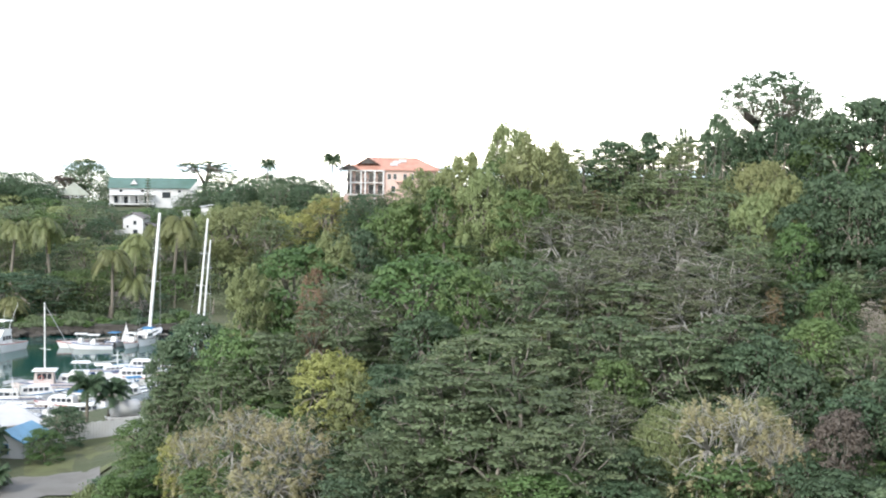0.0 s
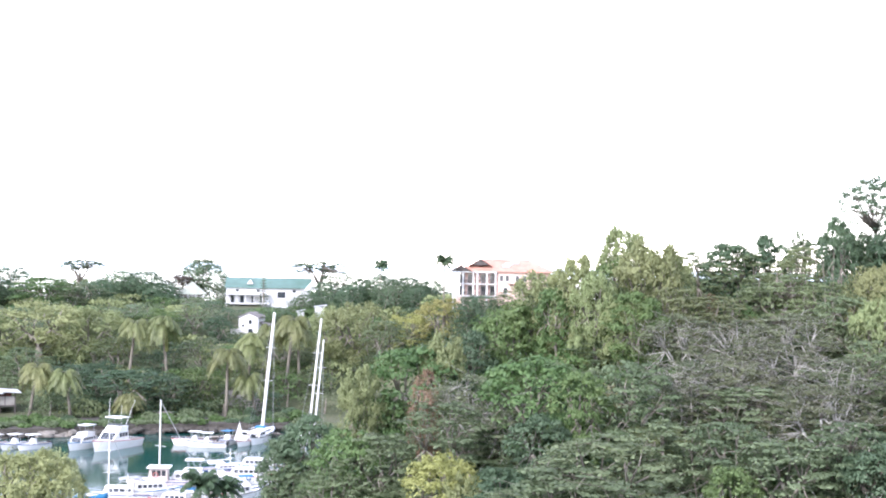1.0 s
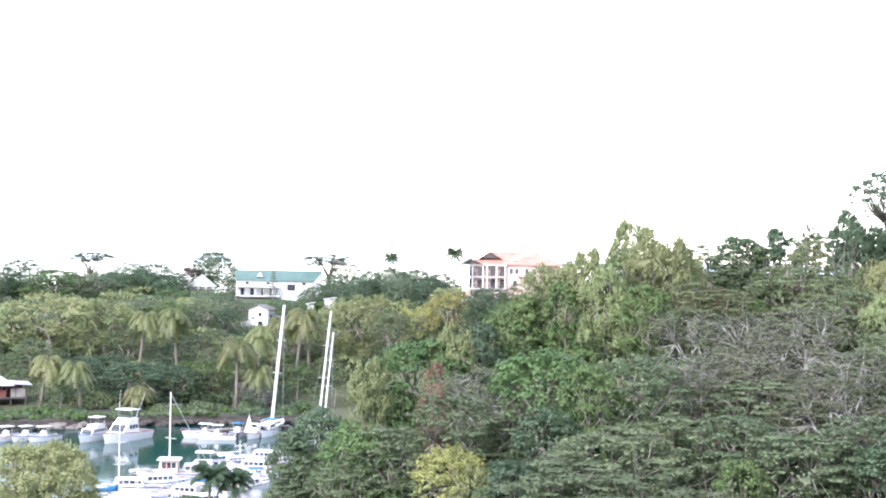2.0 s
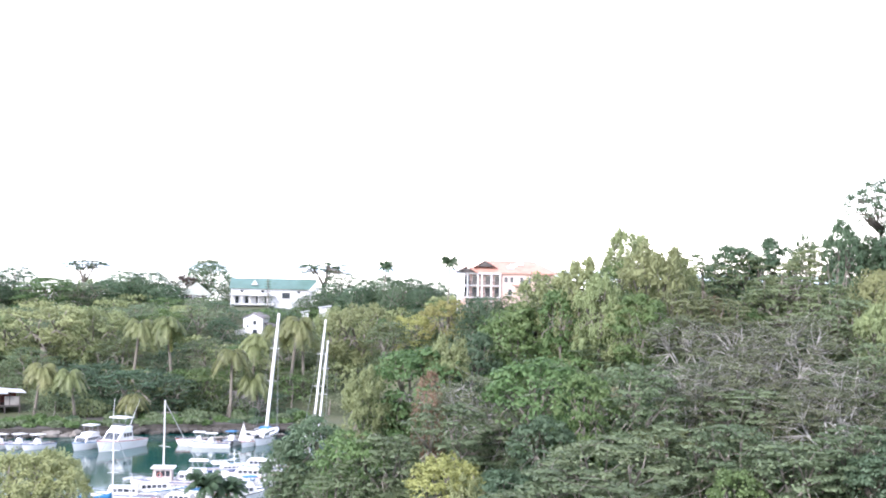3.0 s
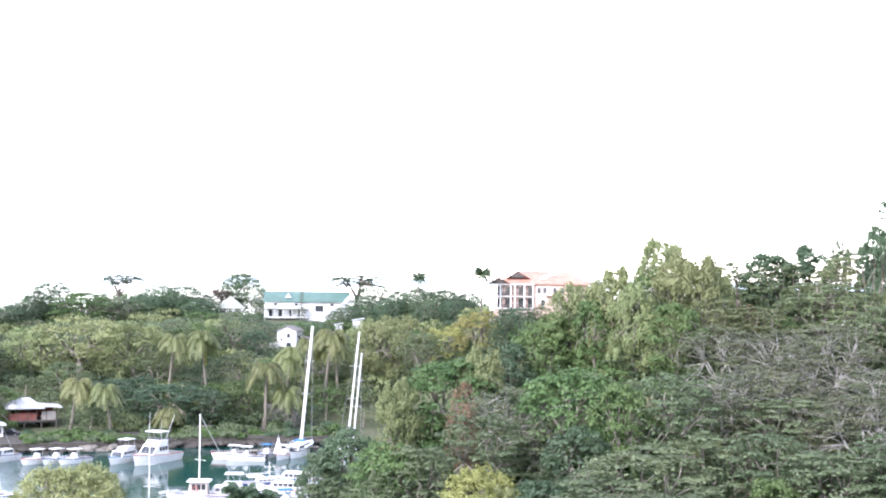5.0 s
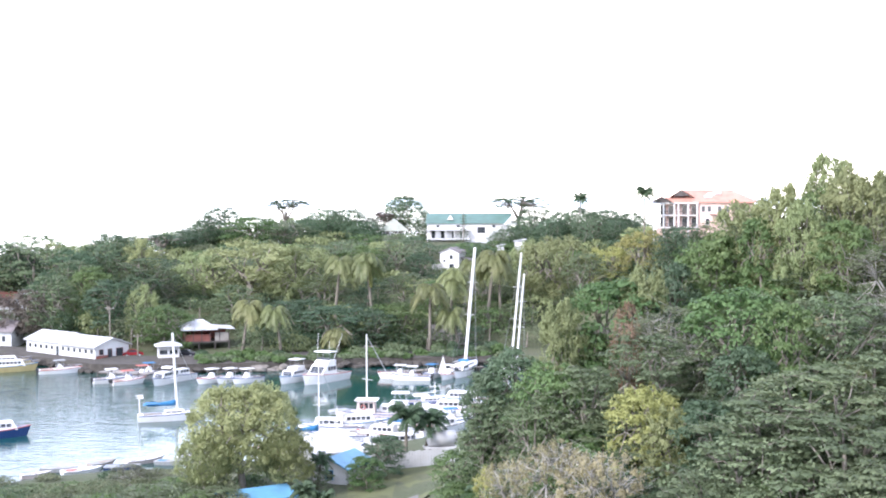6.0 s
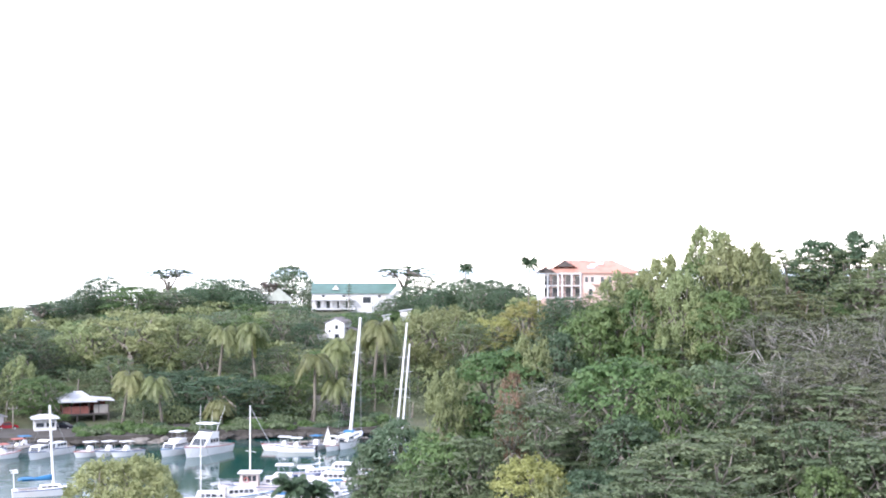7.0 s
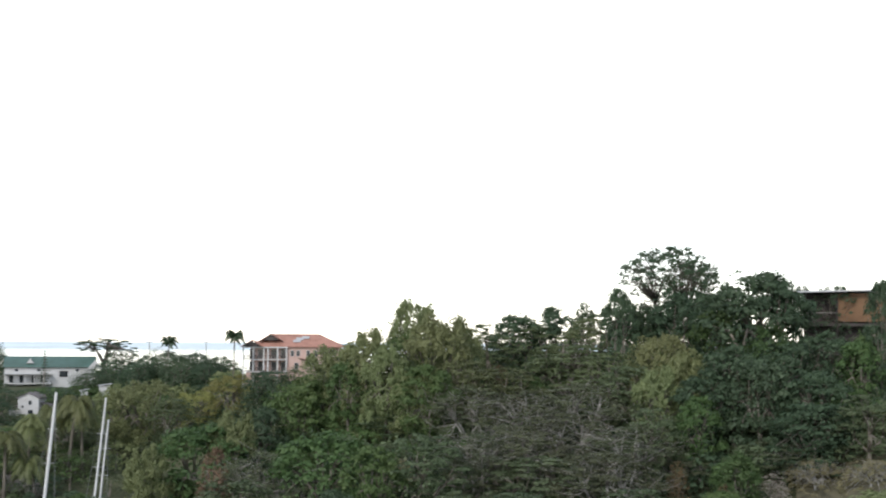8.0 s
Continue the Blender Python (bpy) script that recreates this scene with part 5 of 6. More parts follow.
def shoreline():
    kinds = [rock_mesh(i, STONE if i < 4 else GREY_ROCK) for i in range(6)]
    rnd = random.Random(11)
    for i in range(150):
        b = -21 + 20.5 * i / 150 + rnd.uniform(-.05, .05)
        if b < -13.9 and rnd.random() < .55:
            continue
        p = at(b, float(far_shore(b)) - 3.4 + rnd.uniform(-.9, 1.4), rnd.uniform(.1, .9))
        pale = -10.9 < b < -9.2
        r = new("rock", kinds[rnd.choice((4, 5)) if pale else rnd.randrange(4)])
        k = rnd.uniform(.5, 1.3)
        r.matrix_basis = Matrix.LocRotScale(p, Euler((0, 0, rnd.uniform(0, 6.3))), (k * 1.3, k, k * .9))
        tagged(r, "pale weathered rock on the shoreline" if pale else "dark wet rock on the shoreline", "rock", "shoreline rocks")
    s = Shape()
    n = 44
    ring = [at(-24 + 23.5 * i / n, float(far_shore(-24 + 23.5 * i / n)) - 3.0) for i in range(n + 1)]
    back = [at(-24 + 23.5 * i / n, float(far_shore(-24 + 23.5 * i / n)) + 7) for i in range(n + 1)]
    v = [(p.x, p.y, -2.5) for p in ring] + [(p.x, p.y, 1.72) for p in ring] + [(p.x, p.y, 1.72 + .6) for p in back]
    f = [(i, i + 1, n + 2 + i, n + 1 + i) for i in range(n)] + [(n + 1 + i, n + 2 + i, 2 * n + 3 + i, 2 * n + 2 + i) for i in range(n)]
    s.add(v, f)
    tagged(new("quay", s.mesh("quay", STONE)), "dark earth and stone quay edge along the water", "quay", kind="structure")
    # pale retaining walls on the slope behind the quay
    for b, d, z, w, h in ((-2.9, 303, 4.2, 6.5, 2.4), (-1.9, 300, 3.4, 4.5, 1.4), (-5.7, 289, 2.2, 4.5, .9)):
        t = thing("retaining_wall", facing(b, d, z, -14), "pale stone retaining wall on the slope", "wall", kind="structure")
        part("wall", Shape().box(-w / 2, w / 2, 0, .5, -1.5, h * .7).box(-w / 2 - .1, w / 2 + .1, -.08, .58, h * .7, h * .7 + .12), CONCRETE, t)


def pole(bearing, rng_m, z, h, label):
    t = thing("utility_pole", facing(bearing, rng_m, z, 20), label, "pole", "utility poles")
    part("post", Shape().tube([(0, 0, -.5), (0, 0, h)], [.14, .1], 8), BARK, t)
    part("crossarm", Shape().box(-.9, .9, -.07, .07, h - .6, h - .45), BARK, t)
    for x in (-.8, 0, .8):
        part("insulator", Shape().tube([(x, 0, h - .45), (x, 0, h - .25)], [.07, .05], 6), WHITE_WALL, t)


orange_roofed_house()
green_roofed_house()
gazebo()
white_cottage()
white_lean_to(.72, 372, 21.0, 3.0, "tiny white shed among the ridge trees")
white_lean_to(-.1, 376, 19.5, 2.0, "tiny white hut among the ridge trees")
quay_shed()
quay_bar()
kiosk()
hill_shack()
near_shore_yard()
shoreline()
pole(-16.3, 300, 1.9, 9.5, "tall wooden utility pole behind the quay")
pole(-15.2, 287, 1.8, 4.8, "short wooden pole on the quay")
pole(2.45, 392, 24, 10.3, "wooden utility pole on the ridge")
pole(4.75, 392, 24, 10.3, "wooden utility pole on the ridge")

# ---- boats ----
GEL = surface("white_gelcoat", (0.63, 0.63, 0.625), 0.3, stain=0.08, scale=0.5, bump=0.03)
CREAM = surface("cream_gelcoat", (0.5, 0.43, 0.4), 0.35, stain=0.12, scale=0.5, bump=0.03)
NAVY = surface("navy_blue_gelcoat", (0.018, 0.045, 0.14), 0.3, stain=0.15, scale=0.5, bump=0.03)
BLUE_CANVAS = surface("bright_blue_canvas", (0.02, 0.13, 0.27), 0.85, stain=0.25, scale=1.5)
GREY_CANVAS = surface("grey_canvas", (0.25, 0.26, 0.265), 0.85, stain=0.25, scale=1.5)
RED_CANVAS = surface("faded_red_canvas", (0.33, 0.1, 0.08), 0.85, stain=0.25, scale=1.5)
YELLOW_PAINT = surface("yellow_paint", (0.42, 0.34, 0.16), 0.5, stain=0.2)
ALLOY = surface("white_mast_alloy", (0.6, 0.6, 0.59), 0.4, metal=0.0, stain=0.08, scale=2)
BLACK = surface("black_rubber", (0.02, 0.02, 0.022), 0.6, stain=0.2)
TEAK = surface("weathered_deck_boards", (0.24, 0.21, 0.175), 0.8, stain=0.35, scale=1.0)
CHROME, _n, _l, _b = nodes_of("steel_rail", 0.25, 1.0)
_b.inputs["Base Color"].default_value = (0.7, 0.7, 0.72, 1)


def hull_shape(L, B, F, rake=.5, draft=.4):
    rings = []
    for i in range(13):
        t = i / 12
        w = B / 2 * (.9 + .1 * min(1, t / .3)) * (1 - max(0, (t - .4) / .6) ** 2.3) + .02
        z = F * (1 + .38 * t * t)
        x = -L / 2 + L * t
        k = -draft * (1 - t ** 4)
        pull = rake * t ** 3
        rings.append([(x + pull * .6, w, z), (x + pull * .35, w * .97, z * .75), (x - pull * .5, w * .78, k * .1), (x - pull, 0, k), (x - pull * .5, -w * .78, k * .1), (x + pull * .35, -w * .97, z * .75), (x + pull * .6, -w, z)])
    return Shape().loft(rings)


def sheer(L, B, F, t, rake=.5):
    w = B / 2 * (.9 + .1 * min(1, t / .3)) * (1 - max(0, (t - .4) / .6) ** 2.3) + .02
    return Vector((-L / 2 + L * t + rake * .6 * t ** 3, w, F * (1 + .38 * t * t)))


def boat_base(name, b, r, heading, label, category, L, B, F, hull_mat, stripe=None, group="moored boats"):
    t = thing(name, facing(b, r, 0.0, heading), label, category, group)
    hull = part("hull", hull_shape(L, B, F), hull_mat, t, smooth=False)
    side = Shape()
    for s in (1, -1):
        side.tube([sheer(L, B, F, i / 10) * 1.0 - Vector((0, 0 if s > 0 else 2 * sheer(L, B, F, i / 10).y, .03)) for i in range(11)], [.075] * 11, 5)
    part("rub_rail", side, stripe or (NAVY, BLUE_CANVAS, BLACK, RED_CANVAS, NAVY)[int(abs(b * 37 + r)) % 5], hull)
    return t, hull


def bow_rail(t, L, B, F, t0=.5, h=.55):
    r = Shape()
    for s in (1, -1):
        pts = []
        for i in range(7):
            p = sheer(L, B, F, t0 + (1 - t0) * i / 6)
            pts.append(Vector((p.x, p.y * s * .93, p.z + h)))
            if i % 2 == 0:
                r.tube([(p.x, p.y * s * .93, p.z), pts[-1]], [.02, .02], 4)
        r.tube(pts, [.022] * 7, 4)
    part("bow_rail", r, CHROME, t)


def cabin(t, x0, x1, z, h, w, mat=None, slope=.6, name="cabin"):
    c = part(name, Shape().prism([(x0, z), (x0 + .1, z + h), (x1 - slope, z + h), (x1, z)], -w / 2, w / 2), mat or GEL, t)
    y = w / 2 + .012
    n = max(2, int((x1 - x0 - slope) / .8))
    for s in (1, -1):
        for i in range(n):
            a = x0 + .3 + (x1 - slope - x0 - .5) * i / n
            e = a + (x1 - slope - x0 - .5) / n - .14
            part("side_window", Shape().box(a, e, y * s - .012, y * s + .012, z + h * .42, z + h * .84), PANE, c)
    dx, dz = -slope, h
    part("windscreen", Shape().add([(x1 - .18 * slope + .02, -w * .42, z + h * .2), (x1 - .18 * slope + .02, w * .42, z + h * .2), (x1 - .85 * slope + .02, w * .42, z + h * .86), (x1 - .85 * slope + .02, -w * .42, z + h * .86)], [(0, 1, 2, 3)]), PANE, c)
    return c


def outboard(t, x, y):
    o = part("outboard_motor", Shape().box(x - .5, x - .05, y - .17, y + .17, .55, 1.15).box(x - .32, x - .18, y - .06, y + .06, -.4, .55), BLACK, t, "dark outboard motor")
    part("bracket", Shape().box(x - .2, x + .1, y - .1, y + .1, .4, .7), BLACK, o)


def console_boat(b, r, heading, L=6.5, top=GEL, hull=None, label="white centre console motor boat with hard top"):
    B, F = L * .36, .85
    t, h = boat_base("motor_boat", b, r, heading, label, "boat", L, B, F, hull or GEL)
    part("cockpit", Shape().box(-L * .45, L * .22, -B * .36, B * .36, F - .02, F + .04), TEAK, t)
    part("console", Shape().prism([(-.4, F), (-.3, F + 1.0), (.1, F + 1.05), (.5, F + .5), (.5, F)], -.5, .5), GEL, t)
    part("windscreen", Shape().box(.02, .06, -.45, .45, F + 1.05, F + 1.5), PANE, t)
    for x in (-.7, .6):
        for y in (-.7, .7):
            part("top_post", Shape().tube([(x, y, F), (x * .9, y * .9, F + 1.7)], [.035, .035], 5), CHROME, t)
    part("hard_top", Shape().prism([(-1.2, F + 1.68), (1.1, F + 1.72), (1.0, F + 1.8), (-1.1, F + 1.77)], -.95, .95), top, t)
    bow_rail(t, L, B, F, .6, .4)
    for y in (-.35, .35):
        outboard(t, -L / 2, y)


def cruiser(b, r, heading, L=9.0, hull=None, label="white cabin cruiser moored at the pontoon", canvas=None, bridge=False):
    B, F = L * .34, 1.1
    t, h = boat_base("cabin_cruiser", b, r, heading, label, "boat", L, B, F, hull or GEL)
    cabin(t, -L * .2, L * .3, F + .02, 1.15, B * .74)
    part("cockpit", Shape().box(-L * .46, -L * .2, -B * .38, B * .38, F, F + .05), TEAK, t)
    if bridge:
        part("flybridge", Shape().prism([(-L * .16, F + 1.15), (-L * .18, F + 1.75), (L * .08, F + 1.75), (L * .14, F + 1.15)], -B * .33, B * .33), GEL, t)
        for x in (-L * .15, L * .03):
            for y in (-B * .28, B * .28):
                part("top_post", Shape().tube([(x, y, F + 1.7), (x, y, F + 3.0)], [.035, .035], 5), CHROME, t)
        part("hard_top", Shape().prism([(-L * .2, F + 3.0), (L * .08, F + 3.02), (L * .06, F + 3.12), (-L * .19, F + 3.1)], -B * .36, B * .36), GEL, t)
    if canvas:
        part("canopy", Shape().prism([(-L * .44, F + 1.75), (-L * .32, F + 1.95), (-L * .15, F + 1.95), (-L * .08, F + 1.7), (-L * .15, F + 1.88), (-L * .32, F + 1.88)], -B * .4, B * .4), canvas, t)
        for x in (-L * .42, -L * .12):
            for y in (-B * .38, B * .38):
                part("canopy_post", Shape().tube([(x, y, F), (x, y, F + 1.8)], [.025, .025], 4), CHROME, t)
    bow_rail(t, L, B, F)


def sport_fisher(b, r, heading, L=12.0):
    B, F = 4.3, 1.45
    t, h = boat_base("sport_fishing_boat", b, r, heading, "large white sport fishing boat with flybridge", "boat", L, B, F, GEL)
    part("cockpit", Shape().box(-L * .46, -L * .14, -B * .4, B * .4, F - .02, F + .04), TEAK, t)
    cabin(t, -L * .14, L * .24, F + .05, 1.75, B * .8, slope=1.6)
    part("flybridge", Shape().prism([(-L * .13, F + 1.8), (-L * .15, F + 2.6), (L * .02, F + 2.65), (L * .1, F + 1.8)], -B * .37, B * .37), GEL, t)
    part("bridge_screen", Shape().box(L * .01, L * .015, -B * .34, B * .34, F + 2.65, F + 3.1), PANE, t)
    for x in (-L * .13, L * .01):
        for y in (-B * .33, B * .33):
            part("top_post", Shape().tube([(x, y, F + 2.5), (x, y, F + 4.1)], [.045, .045], 5), CHROME, t)
    part("hard_top", Shape().prism([(-L * .17, F + 4.1), (L * .06, F + 4.12), (L * .05, F + 4.25), (-L * .16, F + 4.22)], -B * .42, B * .42), GEL, t)
    for y in (-1, 1):
        part("outrigger", Shape().tube([(-.3, y * B * .42, F + 2.2), (-2.0, y * (B * .5 + .7), F + 7.4)], [.05, .02], 5), ALLOY, t)
    part("antenna", Shape().tube([(-1.0, .5, F + 4.2), (-1.1, .5, F + 6.5)], [.03, .015], 4), ALLOY, t)
    bow_rail(t, L, B, F)


def sailing_yacht(b, r, heading, L=10.5, mast_top=13.5, lean=0.0, hull=None, cover=None, label="white sailing yacht with a blue sail cover", arch=False, mast_r=.09, hulls=True, fat=0.0, sway=0.0):
    B, F = L * .31, 1.0
    t, h = boat_base("sailing_yacht", b, r, heading, label, "sailing boat", L, B, F, hull or GEL, NAVY)
    cabin(t, -L * .12, L * .24, F + .02, .55, B * .55, slope=.7)
    part("cockpit", Shape().box(-L * .42, -L * .13, -B * .3, B * .3, F, F + .05), TEAK, t)
    foot, head = Vector((L * .08, 0, F + .5)), Vector((L * .08 + lean, sway, mast_top))
    mast = part("mast", Shape().tube([foot, foot.lerp(head, .5), head], [mast_r, mast_r * .95, mast_r * .8], 8), ALLOY, t, "tall white mast")
    for k in (.42, .7):
        p = foot.lerp(head, k)
        part("spreader", Shape().tube([p + Vector((0, -1.0, .0)), p, p + Vector((0, 1.0, .0))], [.03, .05, .03], 5), ALLOY, mast)
        part("spreader", Shape().tube([p + Vector((-.8, 0, .0)), p, p + Vector((.8, 0, .0))], [.03, .05, .03], 5), ALLOY, mast)
    part("boom", Shape().tube([foot + Vector((0, 0, .9)), Vector((-L * .36, 0, F + 1.35))], [.07, .06], 6), ALLOY, t)
    if cover:
        part("sail_cover", Shape().loft([[(x, w * math.cos(a), z + hh * math.sin(a)) for a in [6.2832 * k / 8 for k in range(8)]] for x, w, z, hh in
             ((L * .07, .16, F + 1.75, .5), (0, .2, F + 1.65, .4), (-L * .2, .2, F + 1.5, .28), (-L * .36, .12, F + 1.42, .18))]), cover, t, "bright blue sail cover", True)
        part("bimini", Shape().prism([(-L * .42, F + 1.5), (-L * .36, F + 1.75), (-L * .22, F + 1.75), (-L * .16, F + 1.5), (-L * .22, F + 1.68), (-L * .36, F + 1.68)], -B * .36, B * .36), cover, t)
    if arch:
        for y in (-B * .36, B * .36):
            part("stern_pole", Shape().tube([(-L * .47, y, F), (-L * .48, y, F + 2.7)], [.05, .05], 6), ALLOY, t)
            part("wind_generator", Shape().tube([(-L * .53, y, F + 2.8), (-L * .42, y, F + 2.8)], [.05, .16], 8), ALLOY, t)
    st = Shape().tube([head - Vector((0, 0, .2)), sheer(L, B, F, .99) * 1.0 - Vector((0, sheer(L, B, F, .99).y, 0))], [.03, .03], 4)
    part("forestay", st, GREY_CANVAS, t)
    part("backstay", Shape().tube([head - Vector((0, 0, .1)), (-L / 2 + .1, 0, F)], [.014, .014], 3), GREY_CANVAS, t)
    for y in (-B * .47, B * .47):
        part("shroud", Shape().tube([foot.lerp(head, .95), (L * .06, y, F)], [.014, .014], 3), GREY_CANVAS, t)
    if fat:
        p0, p1 = Vector((L * .42, 0, F + .4)), head - Vector((0, 0, .6))
        part("furled_sail", Shape().tube([p0, p0.lerp(p1, .4), p1], [fat * .5, fat, fat * .4], 8), GEL, t)
    bow_rail(t, L, B, F, .45, .6)


def trawler(b, r, heading):
    L, B, F = 10.0, 3.5, 1.2
    t, h = boat_base("trawler", b, r, heading, "cream work boat with a small roofed wheelhouse", "boat", L, B, F, CREAM)
    cabin(t, -1.2, 1.8, F, 2.0, 2.3, CREAM, .3, "wheelhouse")
    part("wheelhouse_roof", Shape().prism([(-1.6, F + 2.0), (2.0, F + 2.0), (1.9, F + 2.15), (-1.5, F + 2.15)], -1.5, 1.5), GEL, t)
    ring = Shape()
    ring.tube([(.6 + .36 * math.cos(a), 1.2, F + 1.0 + .36 * math.sin(a)) for a in [6.2832 * k / 12 for k in range(13)]], [.07] * 13, 5)
    part("lifebuoy", ring, RED_CANVAS, t, "faded red lifebuoy")
    part("mast", Shape().tube([(.2, 0, F + 2.1), (.2, 0, 13.4)], [.12, .09], 8), ALLOY, t)
    part("crosstree", Shape().tube([(-.7, 0, 6.3), (.9, 0, 6.5)], [.04, .04], 5), ALLOY, t)
    part("stay", Shape().tube([(.2, 0, 13.2), (-6.6, .6, .9)], [.05, .05], 4), GREY_CANVAS, t)
    bow_rail(t, L, B, F, .4)


def dinghy(b, r, heading, mat, L=3.2, canvas=None, label="small white dinghy moored near the shore"):
    t, h = boat_base("dinghy", b, r, heading, label, "boat", L, L * .42, .5, mat, GREY_CANVAS, group="dinghies")
    part("well", Shape().box(-L * .4, L * .15, -L * .13, L * .13, .48, .53), canvas or GREY_CANVAS, t)
    part("thwart", Shape().box(-.12, .12, -L * .18, L * .18, .5, .58), TEAK, t)


def pontoon(b0, r0, b1, r1, w, z=.6, label="grey boarded pontoon on posts", deck=None):
    p, q = at(b0, r0), at(b1, r1)
    d = q - p
    t = thing("pontoon", Matrix.Translation(p) @ Matrix.Rotation(math.atan2(d.y, d.x), 4, "Z"), label, "pier")
    n = int(d.length / .5)
    me = Shape().box(0, .46, -w / 2, w / 2, z - .06, z).mesh("plank", deck or TEAK)
    for i in range(n):
        part("plank", me, None, t, m=pose(i * .5, 0, 0))
    part("beam", Shape().box(0, d.length, -w / 2, -w / 2 + .15, z - .3, z - .064).box(0, d.length, w / 2 - .15, w / 2, z - .3, z - .064), DARK_WOOD, t)
    for i in range(int(d.length / 3) + 1):
        for y in (-w / 2, w / 2):
            part("pile", Shape().tube([(i * 3, y, -3), (i * 3, y, z + .25)], [.13, .12], 7), DARK_WOOD, t)


def car(b, r, heading, paint, label, z=1.85):
    t = thing("car", facing(b, r, z, heading), label, "car", "parked cars")
    body = part("body", Shape().prism([(-2.1, .35), (-2.1, .85), (-1.3, .95), (-.9, 1.45), (.5, 1.45), (1.1, .95), (2.0, .8), (2.1, .35)], -.85, .85), paint, t)
    for s in (-.862, .862):
        part("side_window", Shape().prism([(-1.05, .98), (-.8, 1.38), (.42, 1.38), (.88, .98)], s - .01, s + .01), PANE, body)
    part("windscreen", Shape().add([(1.09, -.75, .98), (1.09, .75, .98), (.56, .7, 1.42), (.56, -.7, 1.42)], [(0, 1, 2, 3)]), PANE, body)
    for x in (-1.3, 1.3):
        for y in (-.8, .8):
            w = part("wheel", Shape().tube([(x, y - .1, .32), (x, y + .1, .32)], [.32, .32], 14), BLACK, t)
            part("rim", Shape().tube([(x, y - .12, .32), (x, y + .12, .32)], [.19, .19], 10), ALLOY, w)


sailing_yacht(-13.85, 216, 4, 10.4, 13.6, -.6, cover=BLUE_CANVAS, arch=True, mast_r=.2, label="white sailing yacht at anchor with blue sail cover")
sport_fisher(-7.55, 256, -128)
cruiser(-8.75, 257, -125, 9.5, bridge=True, label="white flybridge cruiser moored beside a larger boat")
console_boat(-12.2, 258, -140, 7.0, label="white motor boat moored bow to the inlet")
console_boat(-11.45, 258, -135, 6.6)
console_boat(-10.75, 257, -140, 6.8)
cruiser(-14.15, 258, -120, 7.5, canvas=GEL, label="white motor boat with pale canopy by the pier")
console_boat(-15.0, 266, -150, 6.0, RED_CANVAS, label="small white boat with faded red top by the pier")
console_boat(-14.75, 270, -160, 6.0, BLUE_CANVAS, label="small white boat with blue top by the pier")
console_boat(-16.25, 262, 12, 7.0, GEL, label="white open motor boat tied to the pale pier")
console_boat(-15.6, 259, 20, 6.2, RED_CANVAS, label="small white boat with faded red top by the pier")
cruiser(-13.45, 262, -130, 7.0, label="white cabin cruiser moored near the kiosk")
console_boat(-18.3, 279, 6, 8.0, GREY_CANVAS, label="low white open boat with dark outboard motors")
cruiser(-20.6, 292, 4, 12, YELLOW_PAINT, "long yellow trimmed tour boat at the quay")
cruiser(-20.3, 285, 4, 11, YELLOW_PAINT, "yellow hulled low tour boat at the quay")
cruiser(-20.7, 207, 8, 8.5, NAVY, "navy blue and white motor boat at anchor")
console_boat(-4.35, 259, 168, 8.2)
console_boat(-3.85, 257, 172, 7.2, label="white open motor boat on the far pontoon")
console_boat(-3.0, 260, -120, 6.5, BLUE_CANVAS, label="white motor boat with blue top on the pontoon")
console_boat(-2.3, 259, -115, 6.2)
cruiser(-1.75, 262, -110, 7.5, canvas=BLUE_CANVAS, label="white cruiser with blue canopy on the pontoon")
sailing_yacht(-1.68, 270, 70, 15, 24.5, 0, mast_r=.34, sway=-2.1, label="large white yacht with a very tall mast")
sailing_yacht(.27, 264, 75, 14, 23.7, 0, mast_r=.22, sway=-2.1, label="white yacht with a tall mast behind the hill")
sailing_yacht(.5, 266, 75, 13, 19.5, 0, mast_r=.2, sway=-1.6, label="white yacht with a tall mast behind the hill")
trawler(-5.7, 211, 172)
sailing_yacht(-8.0, 189, 6, 9.5, 12.0, 0, NAVY, BLUE_CANVAS, "navy blue sailing yacht with blue sail cover", mast_r=.09)
cruiser(-4.5, 212, 175, 10, bridge=True, label="white flybridge cruiser in the marina")
sailing_yacht(-3.1, 224, 12, 11, 4.2, 0, NAVY, label="blue hulled yacht without its mast in the marina", mast_r=.07)
cruiser(-2.1, 216, 168, 10, label="white cabin cruiser in the marina")
cruiser(-3.3, 209, 10, 9, bridge=True, label="white cabin cruiser with raised helm in the marina")
cruiser(-4.0, 200, 165, 8.5, canvas=GEL, label="white cabin cruiser with pale canopy in the marina")
cruiser(-6.2, 203, 8, 9.5, canvas=GREY_CANVAS, label="white cabin cruiser with grey canopy in the marina")
cruiser(-7.3, 200, 178, 9, label="white cabin cruiser in the marina")
cruiser(-2.6, 199, 30, 8, label="white cabin cruiser in the marina")
cruiser(-5.0, 193, 160, 8, canvas=BLUE_CANVAS, label="white cruiser with blue canopy in the marina")
console_boat(-3.4, 190, 150, 6.5, RED_CANVAS, label="small white boat with faded red top in the marina")
cruiser(-1.6, 226, 170, 11, label="long white cruiser in the marina")
cruiser(-4.3, 186, 20, 8.5, label="white cabin cruiser beside the yard fence")
console_boat(-5.7, 186, 160, 6.5, label="white motor boat beside the boat shed")
cruiser(-3.0, 193, 170, 8.5, bridge=True, label="white flybridge cruiser beside the yard")
sailing_yacht(-6.8, 193, 174, 9.0, 5.0, 0, label="white yacht with lowered mast in the marina", mast_r=.07)
console_boat(-2.2, 206, 10, 7, BLUE_CANVAS, label="white motor boat with blue top in the marina")
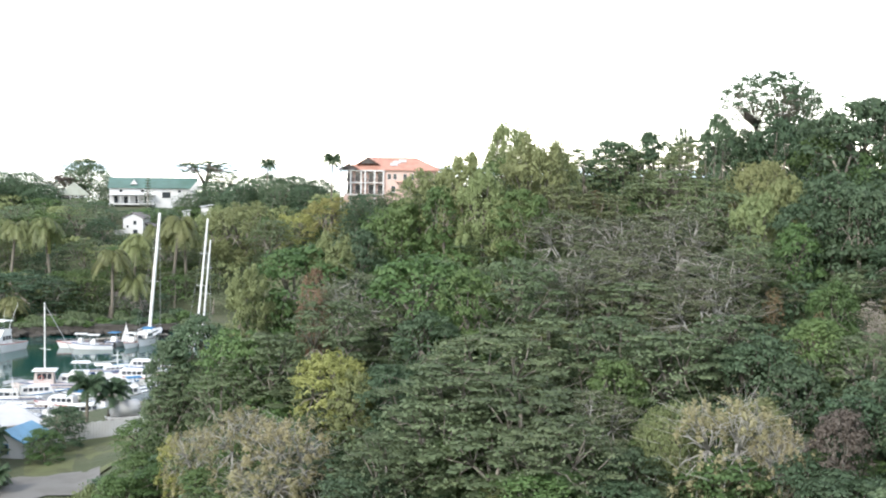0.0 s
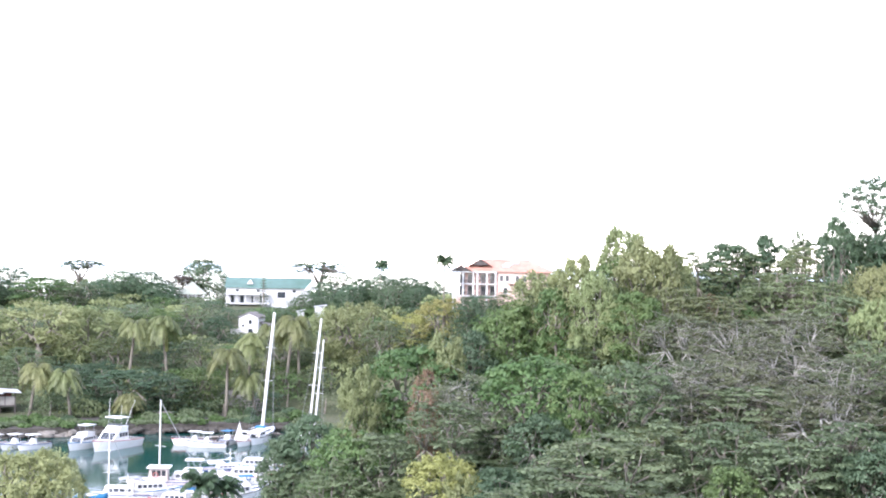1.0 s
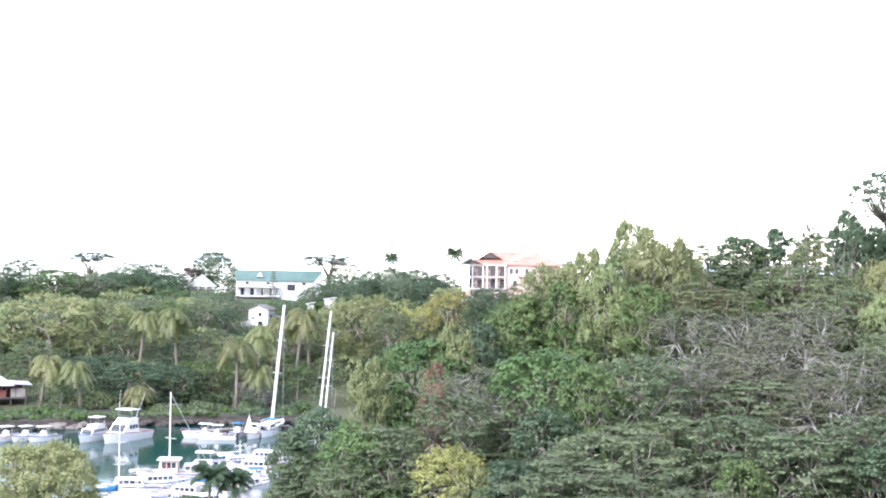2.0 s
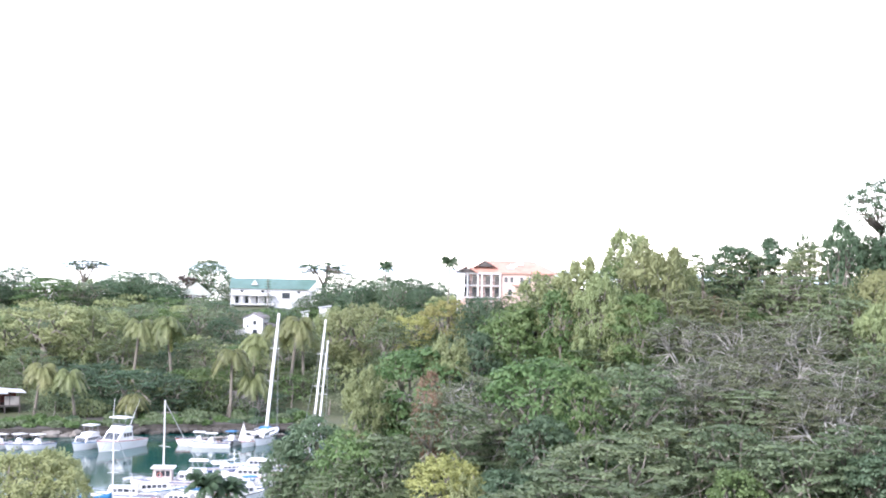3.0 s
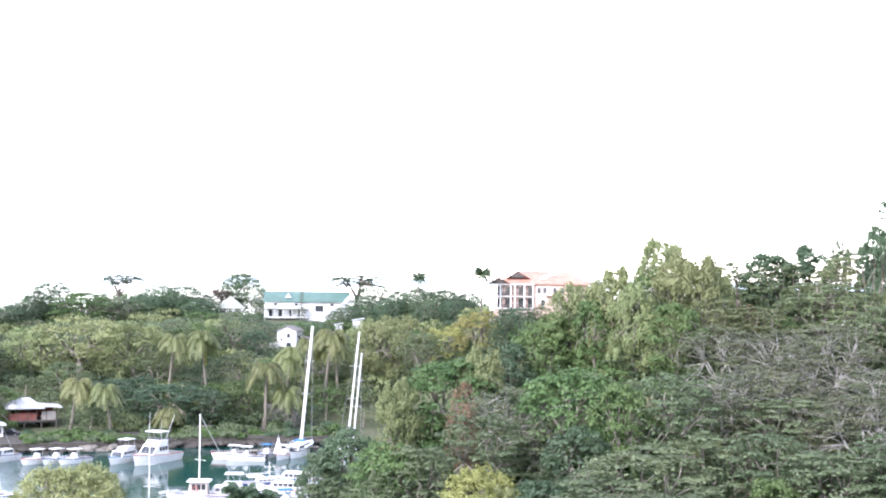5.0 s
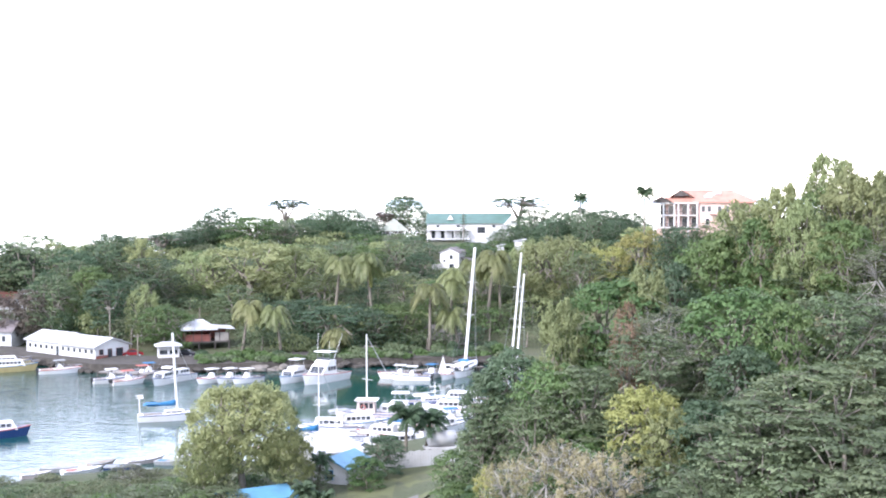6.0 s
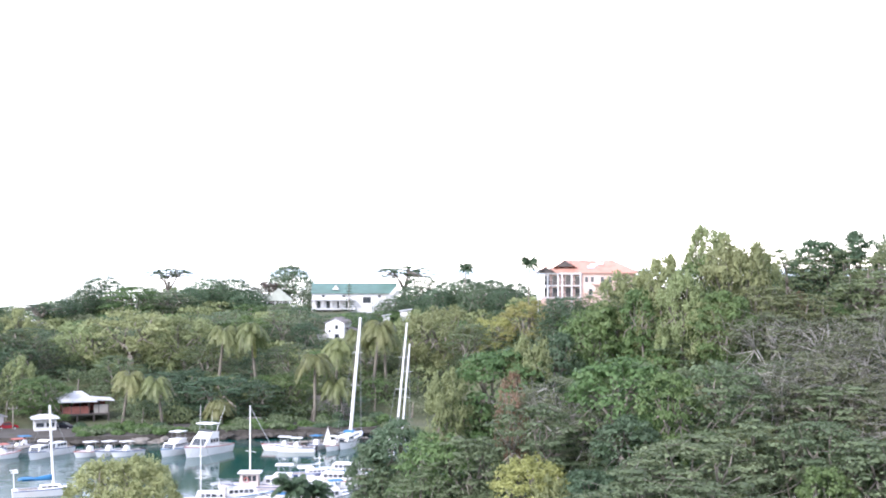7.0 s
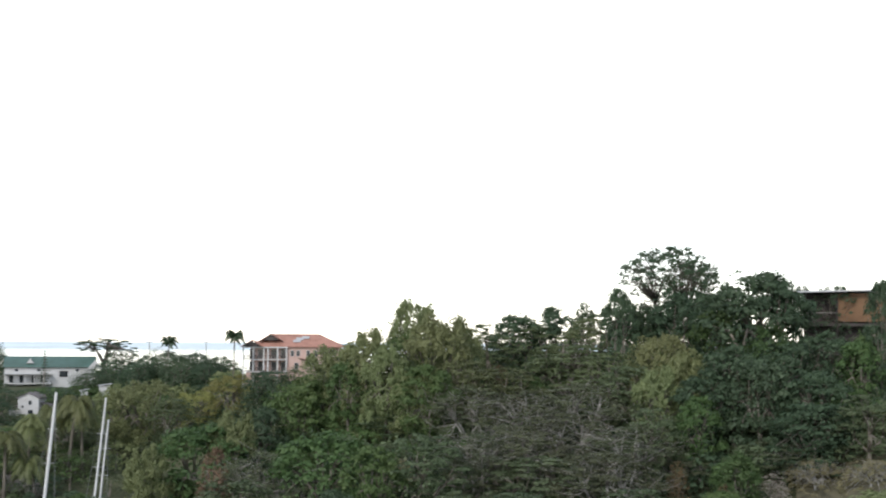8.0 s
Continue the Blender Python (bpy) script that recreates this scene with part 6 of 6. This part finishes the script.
console_boat(-6.6, 184, 40, 6.2, label="white motor boat beside the boat shed")
cruiser(-9.3, 181, 160, 8, label="white cruiser moored under the trees")
for i, (b, r, hd) in enumerate(((-19.3, 176, 10), (-18.4, 179, -20), (-17.5, 177, 15), (-16.7, 181, 30), (-15.9, 178, -8), (-15.0, 182, 20), (-14.0, 180, -25), (-13.0, 183, 12), (-11.9, 184, 5), (-12.6, 178, 40))):
    dinghy(b, r, hd, (CREAM, GREY_CANVAS, GEL, TEAK, NAVY)[i % 5], (3.6, 4.4, 5.0)[i % 3], RED_CANVAS if i == 2 else BLUE_CANVAS if i == 6 else None,
           ("small cream dinghy moored near the shore", "small grey dinghy moored near the shore", "small white dinghy moored near the shore", "small weathered dinghy moored near the shore", "small navy dinghy moored near the shore")[i % 5])
pontoon(-16.6, 270, -14.6, 264, 3.6, 1.3, "pale boarded pier on dark piles at the quay", CONCRETE)
pontoon(-3.7, 214, -.6, 218, 2.0, .8, "boarded marina walkway between the boats")
pontoon(-4.6, 264, -.8, 272, 1.6, .7, "far marina pontoon between the boats")
pontoon(-7.4, 195, -2.0, 203, 1.8, .8, "near marina pontoon between the boats")
car(-15.4, 288, 5, surface("red_car_paint", (0.22, 0.02, 0.025), 0.25, stain=0.1), "red car parked on the quay beside the shed")
car(-16.0, 289, 10, surface("dark_grey_car_paint", (0.05, 0.05, 0.055), 0.25, stain=0.1), "dark car parked on the quay beside the shed")
car(-13.25, 285, -20, surface("black_car_paint", (0.02, 0.02, 0.025), 0.25, stain=0.1), "black car parked beside the kiosk")
car(-16.0, 302, 30, surface("white_car_paint", (0.55, 0.55, 0.55), 0.25, stain=0.1), "white pickup parked behind the quayside shed", 2.6)


def jib(b, r):
    t = thing("sail", facing(b, r, 1.0, 10), "small white sail hoisted on a moored dinghy", "sail")
    part("cloth", Shape().add([(-.9, 0, 0), (.9, .1, .1), (.1, .05, 3.4), (-.9, .03, 0), (.9, .13, .1), (.1, .08, 3.4)], [(0, 1, 2), (5, 4, 3), (0, 3, 4, 1), (1, 4, 5, 2), (2, 5, 3, 0)]), GEL, t)
    part("spar", Shape().tube([(.1, .05, -.6), (.1, .05, 3.6)], [.04, .03], 5), ALLOY, t)


jib(-2.55, 258.5)
